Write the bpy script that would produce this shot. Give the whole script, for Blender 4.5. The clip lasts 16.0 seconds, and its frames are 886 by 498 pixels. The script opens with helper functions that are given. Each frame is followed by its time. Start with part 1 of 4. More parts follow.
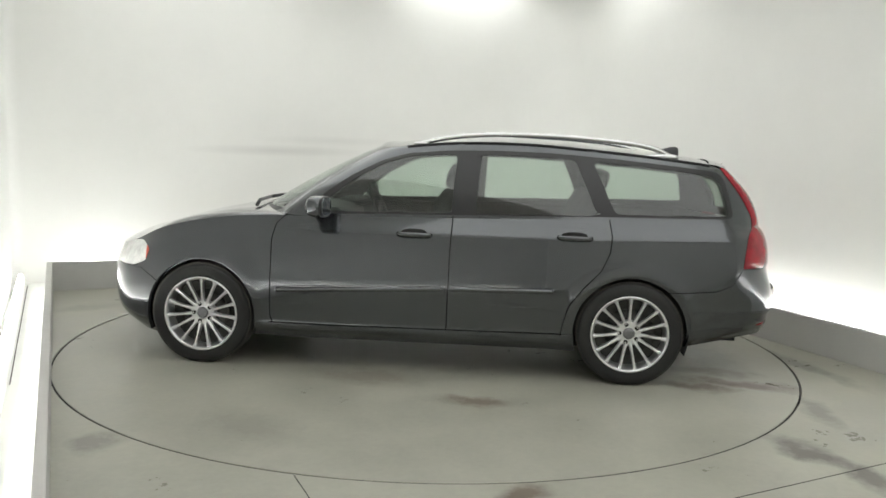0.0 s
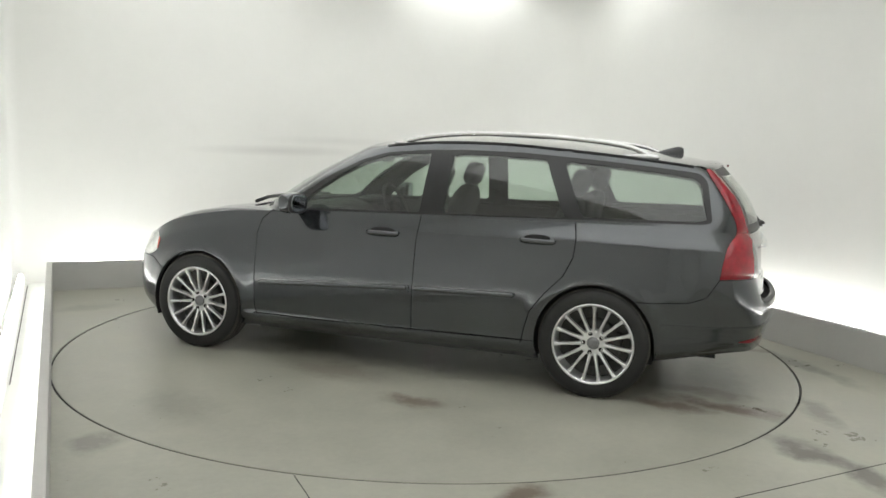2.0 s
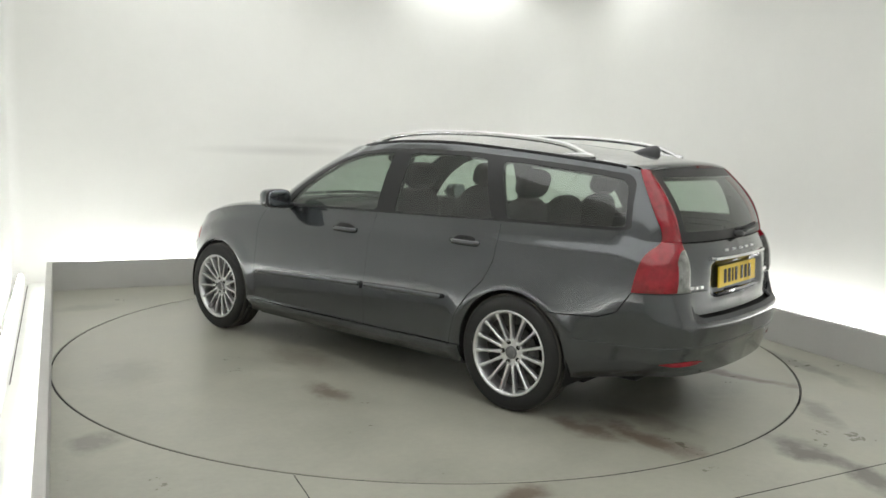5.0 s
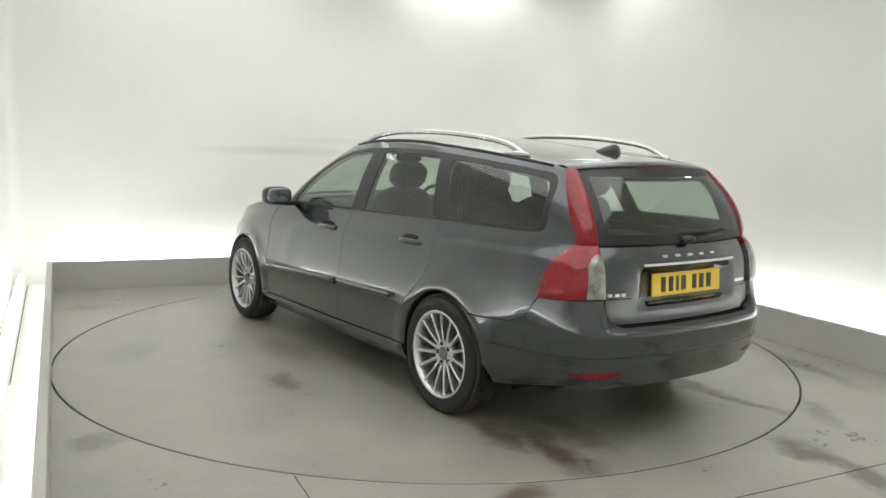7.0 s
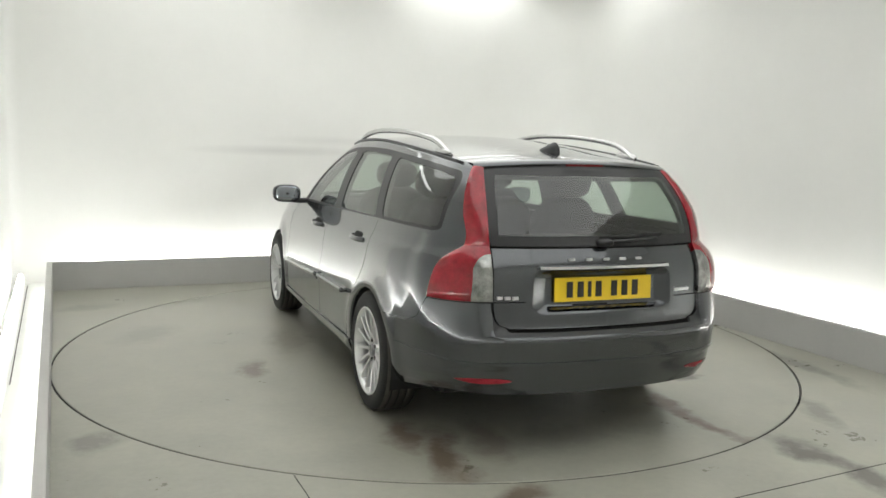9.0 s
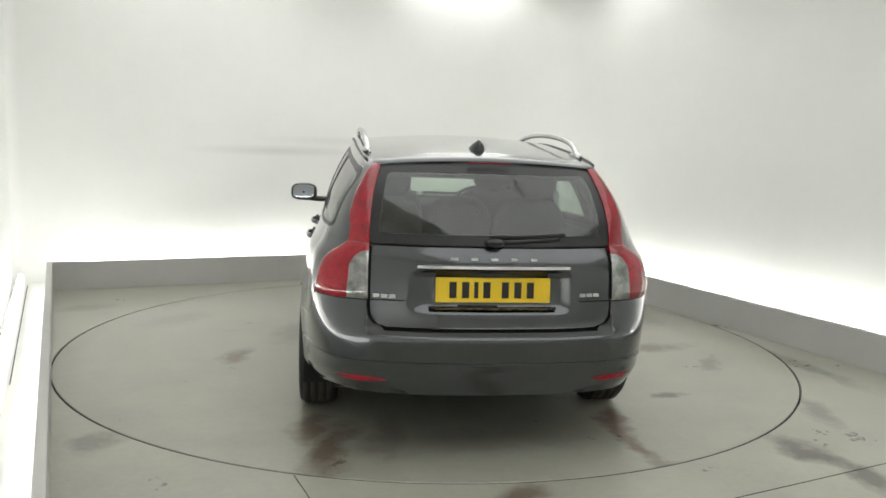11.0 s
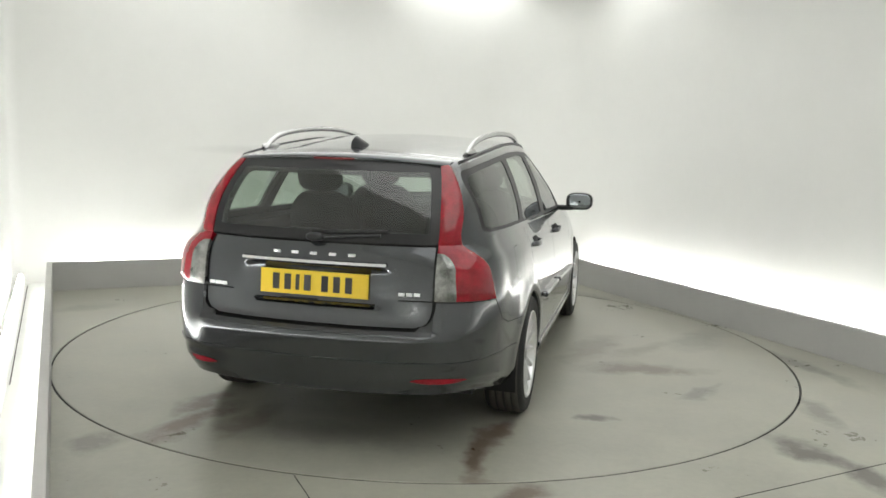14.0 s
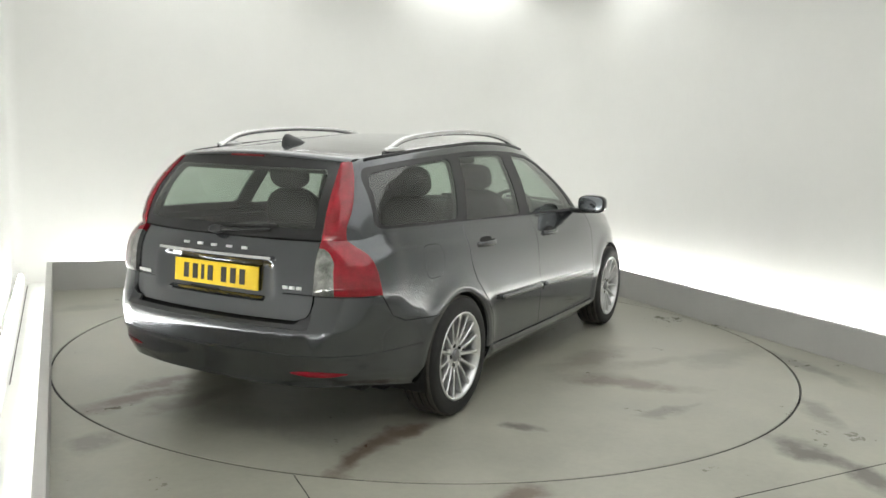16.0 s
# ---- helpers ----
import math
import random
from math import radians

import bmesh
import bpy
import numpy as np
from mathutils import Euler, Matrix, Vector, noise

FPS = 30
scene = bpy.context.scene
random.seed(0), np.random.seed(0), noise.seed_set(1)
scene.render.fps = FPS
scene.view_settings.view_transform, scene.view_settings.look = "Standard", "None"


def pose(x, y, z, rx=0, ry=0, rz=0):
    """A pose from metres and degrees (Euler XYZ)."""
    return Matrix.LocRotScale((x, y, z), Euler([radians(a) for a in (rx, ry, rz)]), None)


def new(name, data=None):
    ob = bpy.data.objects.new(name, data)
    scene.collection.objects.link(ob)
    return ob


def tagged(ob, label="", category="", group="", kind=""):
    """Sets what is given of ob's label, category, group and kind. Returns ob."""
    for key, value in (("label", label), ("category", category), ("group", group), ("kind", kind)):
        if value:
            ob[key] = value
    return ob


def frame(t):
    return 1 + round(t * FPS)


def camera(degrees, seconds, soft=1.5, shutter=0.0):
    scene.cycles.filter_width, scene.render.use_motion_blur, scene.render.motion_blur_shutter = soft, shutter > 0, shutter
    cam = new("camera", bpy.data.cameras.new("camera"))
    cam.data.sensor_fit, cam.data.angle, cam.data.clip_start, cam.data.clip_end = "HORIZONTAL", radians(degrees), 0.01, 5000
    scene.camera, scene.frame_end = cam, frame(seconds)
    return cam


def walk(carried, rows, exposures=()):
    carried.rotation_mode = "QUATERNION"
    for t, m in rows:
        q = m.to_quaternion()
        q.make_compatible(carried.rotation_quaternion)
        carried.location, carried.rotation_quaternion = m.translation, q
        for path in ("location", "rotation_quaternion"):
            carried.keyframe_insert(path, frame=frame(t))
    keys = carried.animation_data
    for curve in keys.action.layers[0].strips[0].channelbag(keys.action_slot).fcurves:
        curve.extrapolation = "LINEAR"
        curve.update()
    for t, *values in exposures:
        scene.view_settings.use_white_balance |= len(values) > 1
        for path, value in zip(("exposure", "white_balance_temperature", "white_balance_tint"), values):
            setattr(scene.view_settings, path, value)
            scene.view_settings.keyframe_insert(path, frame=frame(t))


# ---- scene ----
# ---------------------------------------------------------------- camera
cam = camera(57.0, 16.0, soft=1.6)
CAM = Matrix.Translation((0.0, -5.738, 1.428)) @ pose(0, 0, 0, 0, 0, -0.805) @ pose(0, 0, 0, 90 - 7.485, 0, 0) @ pose(0, 0, 0, 0, 0, 1.802)
walk(cam, [(0, CAM), (16, CAM)], [(0, 0.0), (16, 0.0)])

# ---------------------------------------------------------------- world: the room is closed, only lamps light it
world = bpy.data.worlds.new("world")
scene.world = world
world.use_nodes = True
world.node_tree.nodes["Background"].inputs[0].default_value = (0.8, 0.85, 0.9, 1)
world.node_tree.nodes["Background"].inputs[1].default_value = 0.05
LED_POWER = 41.0
CEILING_POWER = 1.13
CORNER_POWER = 3.2

# ---------------------------------------------------------------- materials


def node(tree, kind, **values):
    n = tree.nodes.new(kind)
    for key, value in values.items():
        n.inputs[key.replace("_", " ")].default_value = value
    return n


def material(name, colour, rough=0.5, metal=0.0, coat=0.0, vary=0.0, scale=8.0, bump=0.0, bump_scale=60.0,
             emit=None, power=0.0, transmission=0.0, ior=1.5, rough_vary=0.0, coat_ior=1.5):
    """A principled surface with colour variation at two scales and fine relief, in object space."""
    m = bpy.data.materials.new(name)
    m.use_nodes = True
    tree = m.node_tree
    b = tree.nodes["Principled BSDF"]
    b.inputs["Base Color"].default_value = (*colour, 1)
    b.inputs["Roughness"].default_value = rough
    b.inputs["Metallic"].default_value = metal
    b.inputs["IOR"].default_value = ior
    b.inputs["Coat Weight"].default_value = coat
    b.inputs["Coat IOR"].default_value = coat_ior
    b.inputs["Coat Roughness"].default_value = 0.03
    b.inputs["Transmission Weight"].default_value = transmission
    if emit:
        b.inputs["Emission Color"].default_value = (*emit, 1)
        b.inputs["Emission Strength"].default_value = power
    link = tree.links.new
    if vary or bump or rough_vary:
        at = tree.nodes.new("ShaderNodeTexCoord").outputs["Object"]
        big = node(tree, "ShaderNodeTexNoise", Scale=scale, Detail=4.0, Roughness=0.6)
        fine = node(tree, "ShaderNodeTexNoise", Scale=scale * 14, Detail=3.0, Roughness=0.6)
        link(at, big.inputs["Vector"]), link(at, fine.inputs["Vector"])
        both = node(tree, "ShaderNodeMath")
        both.operation = "MULTIPLY_ADD"
        both.inputs[1].default_value = 0.35
        link(fine.outputs["Fac"], both.inputs[0]), link(big.outputs["Fac"], both.inputs[2])
        if vary:
            ramp = node(tree, "ShaderNodeMapRange")
            for i, v in enumerate((0.35, 1.0, 1 - vary, 1 + vary)):
                ramp.inputs[i + 1].default_value = v
            link(both.outputs[0], ramp.inputs[0])
            mul = node(tree, "ShaderNodeVectorMath")
            mul.operation = "MULTIPLY"
            mul.inputs[0].default_value = colour
            link(ramp.outputs[0], mul.inputs[1]), link(mul.outputs[0], b.inputs["Base Color"])
        if rough_vary:
            ramp = node(tree, "ShaderNodeMapRange")
            for i, v in enumerate((0.35, 1.0, rough - rough_vary, rough + rough_vary)):
                ramp.inputs[i + 1].default_value = v
            link(both.outputs[0], ramp.inputs[0]), link(ramp.outputs[0], b.inputs["Roughness"])
        if bump:
            relief = node(tree, "ShaderNodeTexNoise", Scale=bump_scale, Detail=3.0)
            link(at, relief.inputs["Vector"])
            bp = node(tree, "ShaderNodeBump", Strength=bump, Distance=0.002)
            link(relief.outputs["Fac"], bp.inputs["Height"]), link(bp.outputs[0], b.inputs["Normal"])
    return m


WALL = material("white_wall_paint", (0.80, 0.80, 0.775), 0.6, vary=0.025, scale=1.2, bump=0.08, bump_scale=300)


def smudged_wall():
    """The wall paint with a long faint grey rub mark."""
    m = material("rubbed_white_wall_paint", (0.80, 0.80, 0.775), 0.6, vary=0.025, scale=1.2, bump=0.08, bump_scale=300)
    tree = m.node_tree
    link = tree.links.new
    at = tree.nodes.new("ShaderNodeTexCoord").outputs["Object"]
    last = tree.nodes["Principled BSDF"].inputs["Base Color"].links[0].from_socket
    for x, z, length, height, strength in ((-0.35, 1.285, 1.0, 0.06, 0.5), (0.25, 1.40, 0.9, 0.05, 0.25)):
        place = node(tree, "ShaderNodeMapping")
        place.vector_type = "TEXTURE"
        place.inputs["Location"].default_value = (x, 3.0, z)
        place.inputs["Scale"].default_value = (length, 9, height)
        link(at, place.inputs["Vector"])
        ball = node(tree, "ShaderNodeTexGradient")
        ball.gradient_type = "SPHERICAL"
        link(place.outputs[0], ball.inputs["Vector"])
        gain = node(tree, "ShaderNodeMath")
        gain.operation = "MULTIPLY"
        gain.inputs[1].default_value = strength
        link(ball.outputs["Fac"], gain.inputs[0])
        mix = node(tree, "ShaderNodeMix")
        mix.data_type = "RGBA"
        mix.inputs[7].default_value = (0.55, 0.545, 0.53, 1)
        link(gain.outputs[0], mix.inputs[0]), link(last, mix.inputs[6])
        last = mix.outputs[2]
    link(last, tree.nodes["Principled BSDF"].inputs["Base Color"])
    return m


RUBBED = smudged_wall()
CEILING = material("white_ceiling_paint", (0.80, 0.80, 0.78), 0.7, vary=0.03, scale=1.0)
KERB = material("grey_kerb_paint", (0.46, 0.455, 0.44), 0.55, vary=0.06, scale=3.0, bump=0.1, bump_scale=120)
LED = material("white_led_tube", (0.9, 0.9, 0.9), 0.4, emit=(0.985, 1.0, 0.975), power=LED_POWER)
PANEL = material("lit_diffuser", (0.9, 0.9, 0.9), 0.4, emit=(0.985, 1.0, 0.975), power=CEILING_POWER)
BRIGHT = material("lit_corner_and_fill_diffuser", (0.9, 0.9, 0.9), 0.4, emit=(0.985, 1.0, 0.975), power=CORNER_POWER)
DARK = material("black_gap", (0.008, 0.008, 0.008), 0.8)


def floor_material(name, colour, streak):
    """Worn painted steel floor: soft mottling, scuffs, tyre marks, rust and some painted car shade where `streak` lays
    them (x, y, angle, length, width, strength, rust).
    """
    m = material(name, colour, 0.33, vary=0.22, scale=1.9, bump=0.14, bump_scale=60, rough_vary=0.10)
    tree = m.node_tree
    link = tree.links.new
    b = tree.nodes["Principled BSDF"]
    at = tree.nodes.new("ShaderNodeTexCoord").outputs["Object"]
    last = b.inputs["Base Color"].links[0].from_socket
    warp = node(tree, "ShaderNodeTexNoise", Scale=3.2, Detail=4.0)
    link(at, warp.inputs["Vector"])
    shift = node(tree, "ShaderNodeVectorMath")
    shift.operation = "MULTIPLY_ADD"
    shift.inputs[1].default_value = (0.30, 0.30, 0)
    link(warp.outputs["Color"], shift.inputs[0]), link(at, shift.inputs[2])
    grain = node(tree, "ShaderNodeTexNoise", Scale=11.0, Detail=6.0, Roughness=0.75)
    link(at, grain.inputs["Vector"])
    for x, y, angle, length, width, strength, rust in streak:
        place = node(tree, "ShaderNodeMapping")
        place.vector_type = "TEXTURE"
        place.inputs["Location"].default_value = (x + 0.15, y + 0.15, 0)
        place.inputs["Rotation"].default_value = (0, 0, radians(angle))
        place.inputs["Scale"].default_value = (length, width, 1)
        link(shift.outputs[0], place.inputs["Vector"])
        ball = node(tree, "ShaderNodeTexGradient")
        ball.gradient_type = "SPHERICAL"
        link(place.outputs[0], ball.inputs["Vector"])
        blot = node(tree, "ShaderNodeMath")
        blot.operation = "MULTIPLY"
        link(ball.outputs["Fac"], blot.inputs[0]), link(grain.outputs["Fac"], blot.inputs[1])
        gain = node(tree, "ShaderNodeMapRange")
        for i, v in enumerate((0.08, 0.36, 0.0, strength)):
            gain.inputs[i + 1].default_value = v
        link(blot.outputs[0], gain.inputs[0])
        mix = node(tree, "ShaderNodeMix")
        mix.data_type = "RGBA"
        mix.inputs[7].default_value = (0.125, 0.092, 0.068, 1) if rust else (0.115, 0.108, 0.092, 1)
        link(gain.outputs[0], mix.inputs[0]), link(last, mix.inputs[6])
        last = mix.outputs[2]
    link(last, b.inputs["Base Color"])
    return m


FLOOR = floor_material("painted_floor", (0.340, 0.337, 0.284), [
    (0.85, -2.52, 100, 0.34, 0.17, 1.0, False), (0.86, -2.85, 75, 0.34, 0.16, 1.0, False), (-0.72, -2.50, 10, 0.26, 0.13, 0.9, True), (-2.25, -1.27, 60, 0.22, 0.14, 0.6, False),
    (1.4, -2.15, 60, 0.35, 0.12, 0.6, False), (2.15, -1.3, 85, 0.9, 0.12, 0.7, False), (2.2, 0.6, 88, 1.4, 0.14, 0.6, False),
    (-2.2, 1.9, 20, 0.4, 0.2, 0.35, False), (1.3, -2.9, 20, 0.4, 0.12, 0.7, True)])
TABLE = floor_material("painted_turntable", (0.330, 0.326, 0.276), [
    (-0.68, -2.05, 82, 0.50, 0.14, 1.0, True), (-0.78, -1.72, 75, 0.34, 0.12, 0.9, True), (0.78, -2.0, 92, 0.52, 0.10, 1.0, True), (0.80, -1.66, 88, 0.30, 0.10, 1.0, True),
    # the (1.15, 0.25) and (1.5, 0.35) patches paint the car's shade in brown
    (1.50, -0.22, 12, 0.62, 0.22, 0.7, True), (1.15, 0.25, 75, 0.70, 0.20, 0.5, True), (1.5, 0.35, 60, 0.55, 0.14, 0.4, True), (1.24, -1.30, 20, 0.16, 0.07, 0.9, False), (-1.30, -0.36, 80, 0.30, 0.12, 0.8, True),
    (-0.95, 0.33, 80, 0.6, 0.22, 0.45, True), (-0.42, -1.9, 80, 0.45, 0.14, 0.5, True), (0.0, -2.0, 5, 0.8, 0.25, 0.35, False), (1.85, -0.6, 60, 0.35, 0.06, 0.6, False),
    (-1.9, 0.7, 60, 0.5, 0.25, 0.3, False), (1.9, 0.8, 70, 0.6, 0.25, 0.4, False)])


# ---------------------------------------------------------------- mesh helpers


def finish(name, bm, mat, parent=None, label="", smooth=False):
    me = bpy.data.meshes.new(name)
    bm.normal_update()
    bm.to_mesh(me)
    bm.free()
    for m in mat if isinstance(mat, (list, tuple)) else [mat]:
        me.materials.append(m)
    if smooth:
        me.shade_smooth()
    ob = new(name, me)
    if parent:
        ob.parent = parent
    if label:
        ob["label"] = label
    return ob


def part(name, bm, mat, parent, label="", smooth=False):
    return finish(name, bm, mat, parent, label, smooth)


def box(bm, x0, x1, y0, y1, z0, z1, bevel=0.0, matrix=None):
    got = bmesh.ops.create_cube(bm, size=1)["verts"]
    for v in got:
        v.co = Vector((x0 + (v.co.x + 0.5) * (x1 - x0), y0 + (v.co.y + 0.5) * (y1 - y0), z0 + (v.co.z + 0.5) * (z1 - z0)))
    if bevel:
        edges = {e for v in got for e in v.link_edges}
        made = bmesh.ops.bevel(bm, geom=list(edges), offset=bevel, segments=2, affect="EDGES", profile=0.7)
        got = list({v for f in made["faces"] for v in f.verts} | {v for v in got if v.is_valid})
    if matrix:
        for v in got:
            v.co = matrix @ v.co
    return bm

# ---------------------------------------------------------------- the room, turned against the camera
ROOM = pose(0, 0, 0, 0, 0, 24.6)
LEFT, RIGHT, BACK, FRONT = -2.45, 2.50, 2.735, -6.6   # inner faces of the kerbs, in the room's own axes
KERB_H, KERB_T, TROUGH = 0.255, 0.045, 0.33
TOP = 3.05
R_TABLE = 2.46


def structure(name, bm, mat, label, smooth=False):
    ob = tagged(finish(name, bm, mat, smooth=smooth), label, kind="structure")
    ob.matrix_basis = ROOM
    return ob


def build_floor():
    bm = bmesh.new()
    n, r = 160, R_TABLE + 0.006
    x0, x1, y0, y1 = LEFT - 0.3, RIGHT + 0.3, FRONT - 0.4, BACK + 0.3
    inner, outer, low = [], [], []
    for i in range(n):
        a = 2 * math.pi * i / n
        c, s = math.cos(a), math.sin(a)
        k = min((x1 if c > 0 else x0) / c if abs(c) > 1e-6 else 1e9, (y1 if s > 0 else y0) / s if abs(s) > 1e-6 else 1e9)
        inner.append(bm.verts.new((r * c, r * s, 0)))
        low.append(bm.verts.new((r * c, r * s, -0.05)))
        outer.append(bm.verts.new((k * c, k * s, 0)))
    for i in range(n):
        j = (i + 1) % n
        bm.faces.new((inner[i], outer[i], outer[j], inner[j]))
        bm.faces.new((low[i], inner[i], inner[j], low[j]))
    for cx, cy in ((x0, y0), (x1, y0), (x1, y1), (x0, y1)):
        corner = bm.verts.new((cx, cy, 0))
        a = math.atan2(cy, cx) % (2 * math.pi)
        i = int(a / (2 * math.pi) * n) % n
        bm.faces.new((corner, outer[(i + 1) % n], outer[i]))
    bmesh.ops.recalc_face_normals(bm, faces=bm.faces)
    ob = structure("floor", bm, FLOOR, "worn grey painted floor with rust stains and scuffs")
    bm = bmesh.new()
    box(bm, x0, x1, y0, y1, -0.12, -0.05)
    structure("floor_pit", bm, DARK, "dark pit under the round turntable")
    return ob


def kerb(name, a, b, z1=KERB_H):
    bm = bmesh.new()
    box(bm, *a, *b, 0, z1, 0.006)
    structure(name, bm, KERB, "low grey painted kerb along the wall base")


def wall_with_corners():
    """Four walls with softly rounded corners, one thick strip each."""
    x0, x1, y0, y1 = LEFT - TROUGH, RIGHT + TROUGH, FRONT - 0.4, BACK + TROUGH
    t, r = 0.12, {"ne": 0.75, "nw": 0.10}
    for name, b in (("wall_north", (x0 + r["nw"], x1 - r["ne"], y1, y1 + t)), ("wall_west", (x0 - t, x0, y0 - t, y1 - r["nw"])),
                    ("wall_east", (x1, x1 + t, y0 - t, y1 - r["ne"])), ("wall_south", (x0, x1, y0 - t, y0))):
        bm = bmesh.new()
        box(bm, *b, -0.12, TOP + 0.1)
        structure(name, bm, RUBBED if name == "wall_north" else WALL, "plain white painted studio wall")
    # concave corner pieces, tangent to the walls they join
    for cx, cy, sx, sy, k in ((x1, y1, 1, 1, r["ne"]), (x0, y1, -1, 1, r["nw"])):
        bm = bmesh.new()
        ox, oy = cx - sx * k, cy - sy * k
        for q, out in ((k, 1), (k + t, -1)):
            rows = [[bm.verts.new((ox + q * sx * math.cos(a), oy + q * sy * math.sin(a), z)) for z in (-0.12, TOP + 0.1)] for a in np.linspace(0, math.pi / 2, 40)]
            for a, b in zip(rows, rows[1:]):
                bm.faces.new((a[0], a[1], b[1], b[0])).smooth = True
        structure("wall_corner", bm, WALL, "softly rounded white wall corner")
    # white bed of the light trough
    for name, b in (("trough_north", (x0, x1, BACK + KERB_T, y1)), ("trough_west", (x0, LEFT - KERB_T, y0, BACK + KERB_T - .002)), ("trough_east", (RIGHT + KERB_T, x1, y0, BACK + KERB_T - .002))):
        bm = bmesh.new()
        box(bm, *b, 0.002, 0.02)
        structure(name, bm, WALL, "white bed of the light trough behind the kerb")
    bm = bmesh.new()
    box(bm, x0 - t, x1 + t, y0 - t, y1 + t, TOP + 0.1, TOP + 0.2)
    structure("ceiling", bm, CEILING, "plain white studio ceiling")


def led_tubes():
    spots = [(LEFT + 0.2, BACK + 0.25, RIGHT - 0.55, BACK + 0.25), (LEFT - 0.25, FRONT + 0.4, LEFT - 0.25, BACK),
             (RIGHT + 0.25, FRONT + 0.4, RIGHT + 0.25, BACK - 0.55)]
    for ax, ay, bx, by in spots:
        n = max(1, round(math.hypot(bx - ax, by - ay) / 1.5))
        for i in range(n):
            p, q = Vector((ax, ay, 0)).lerp(Vector((bx, by, 0)), i / n), Vector((ax, ay, 0)).lerp(Vector((bx, by, 0)), (i + 0.97) / n)
            holder = tagged(new("led_tube"), "white glowing tube lamp lying in the wall trough", "light", "trough lamps")
            d = q - p
            holder.matrix_basis = ROOM @ Matrix.Translation(p) @ pose(0, 0, 0, 0, 0, math.degrees(math.atan2(d.y, d.x)))
            bm = bmesh.new()
            got = bmesh.ops.create_cone(bm, cap_ends=True, segments=12, radius1=0.018, radius2=0.018, depth=d.length - 0.04)["verts"]
            bmesh.ops.rotate(bm, verts=got, cent=(0, 0, 0), matrix=Matrix.Rotation(radians(90), 3, "Y"))
            bmesh.ops.translate(bm, verts=got, vec=(d.length / 2, 0, 0.155))
            part("tube", bm, LED, holder, smooth=True)
            bm = bmesh.new()
            box(bm, 0, d.length, -0.03, 0.03, 0.02, 0.132, 0.004)
            part("batten", bm, CEILING, holder)


def ceiling_lights():
    for x, y, w, d, lit in PANELS:
        holder = tagged(new("ceiling_light"), "flat white glowing ceiling light panel", "light", "ceiling lights")
        holder.matrix_basis = ROOM @ Matrix.Translation((x, y, TOP + 0.1))
        bm = bmesh.new()
        box(bm, -w / 2, w / 2, -d / 2, d / 2, -0.05, -0.01)
        part("diffuser", bm, lit, holder)
        bm = bmesh.new()
        e = 0.008
        for b in ((-w / 2 - e, w / 2 + e, -d / 2 - e, -d / 2), (-w / 2 - e, w / 2 + e, d / 2, d / 2 + e),
                  (-w / 2 - e, -w / 2, -d / 2, d / 2), (w / 2, w / 2 + e, -d / 2, d / 2)):
            box(bm, *b, -0.052, 0)
        part("frame", bm, CEILING, holder)


# two corner lights, then an added unseen fill panel that brightens the left wall
PANELS = [(1.68, 2.82, 1.3, 0.30, BRIGHT), (2.56, 1.35, 0.3, 1.0, BRIGHT), (-1.35, 2.72, 2.2, 0.20, BRIGHT)]
PANELS += [(x, y, 1.78, 1.63, PANEL) for x in (-0.95, 0.85) for y in (1.2, -0.45, -2.1, -3.75, -5.4)]
build_floor()
kerb("kerb_north", (LEFT - KERB_T, RIGHT + KERB_T), (BACK, BACK + KERB_T))
kerb("kerb_west", (LEFT - KERB_T, LEFT), (FRONT, BACK - 0.003))
kerb("kerb_east", (RIGHT, RIGHT + KERB_T), (FRONT, BACK - 0.003))
wall_with_corners()
led_tubes()
ceiling_lights()


def build_turntable():
    bm = bmesh.new()
    n = 160
    ring = [[bm.verts.new((r * math.cos(2 * math.pi * i / n), r * math.sin(2 * math.pi * i / n), z)) for i in range(n)]
            for r, z in ((R_TABLE - 0.006, -0.045), (R_TABLE - 0.006, -0.004), (R_TABLE - 0.010, 0.0))]
    for a, b in zip(ring, ring[1:]):
        for i in range(n):
            bm.faces.new((a[i], a[(i + 1) % n], b[(i + 1) % n], b[i]))
    bm.faces.new(ring[-1])
    bm.faces.new(ring[0][::-1])
    table = tagged(new("turntable"), "large round painted steel turntable set in the floor, scuffed and stained", "turntable")
    part("deck", bm, TABLE, table, "grey painted deck with tyre marks, rust and painted shade")
    bm = bmesh.new()
    ring = [[bm.verts.new((r * math.cos(2 * math.pi * i / n), r * math.sin(2 * math.pi * i / n), z)) for i in range(n)]
            for r, z in ((R_TABLE - 0.008, -0.006), (R_TABLE - 0.008, -0.003), (R_TABLE + 0.001, -0.003), (R_TABLE + 0.001, -0.006))]
    for a, b in zip(ring, ring[1:]):
        for i in range(n):
            bm.faces.new((a[i], a[(i + 1) % n], b[(i + 1) % n], b[i]))
    bmesh.ops.recalc_face_normals(bm, faces=bm.faces)
    part("edge_seal", bm, DARK, table, "dark seal round the turntable edge")
    return table


turntable = build_turntable()


def floor_seams():
    """Thin welded joints between the floor plates."""
    for ax, ay, bx, by in ((-1.511, -1.965, -1.53, -6.4), (0.117, -2.836, 2.48, -2.77)):
        d = Vector((bx - ax, by - ay, 0))
        bm = bmesh.new()
        box(bm, 0, d.length, -0.0022, 0.0022, -0.003, 0.0012)
        ob = tagged(finish("floor_seam", bm, DARK), "thin dark joint between floor plates", kind="structure")
        ob.matrix_basis = ROOM @ Matrix.Translation((ax, ay, 0)) @ pose(0, 0, 0, 0, 0, math.degrees(math.atan2(d.y, d.x)))


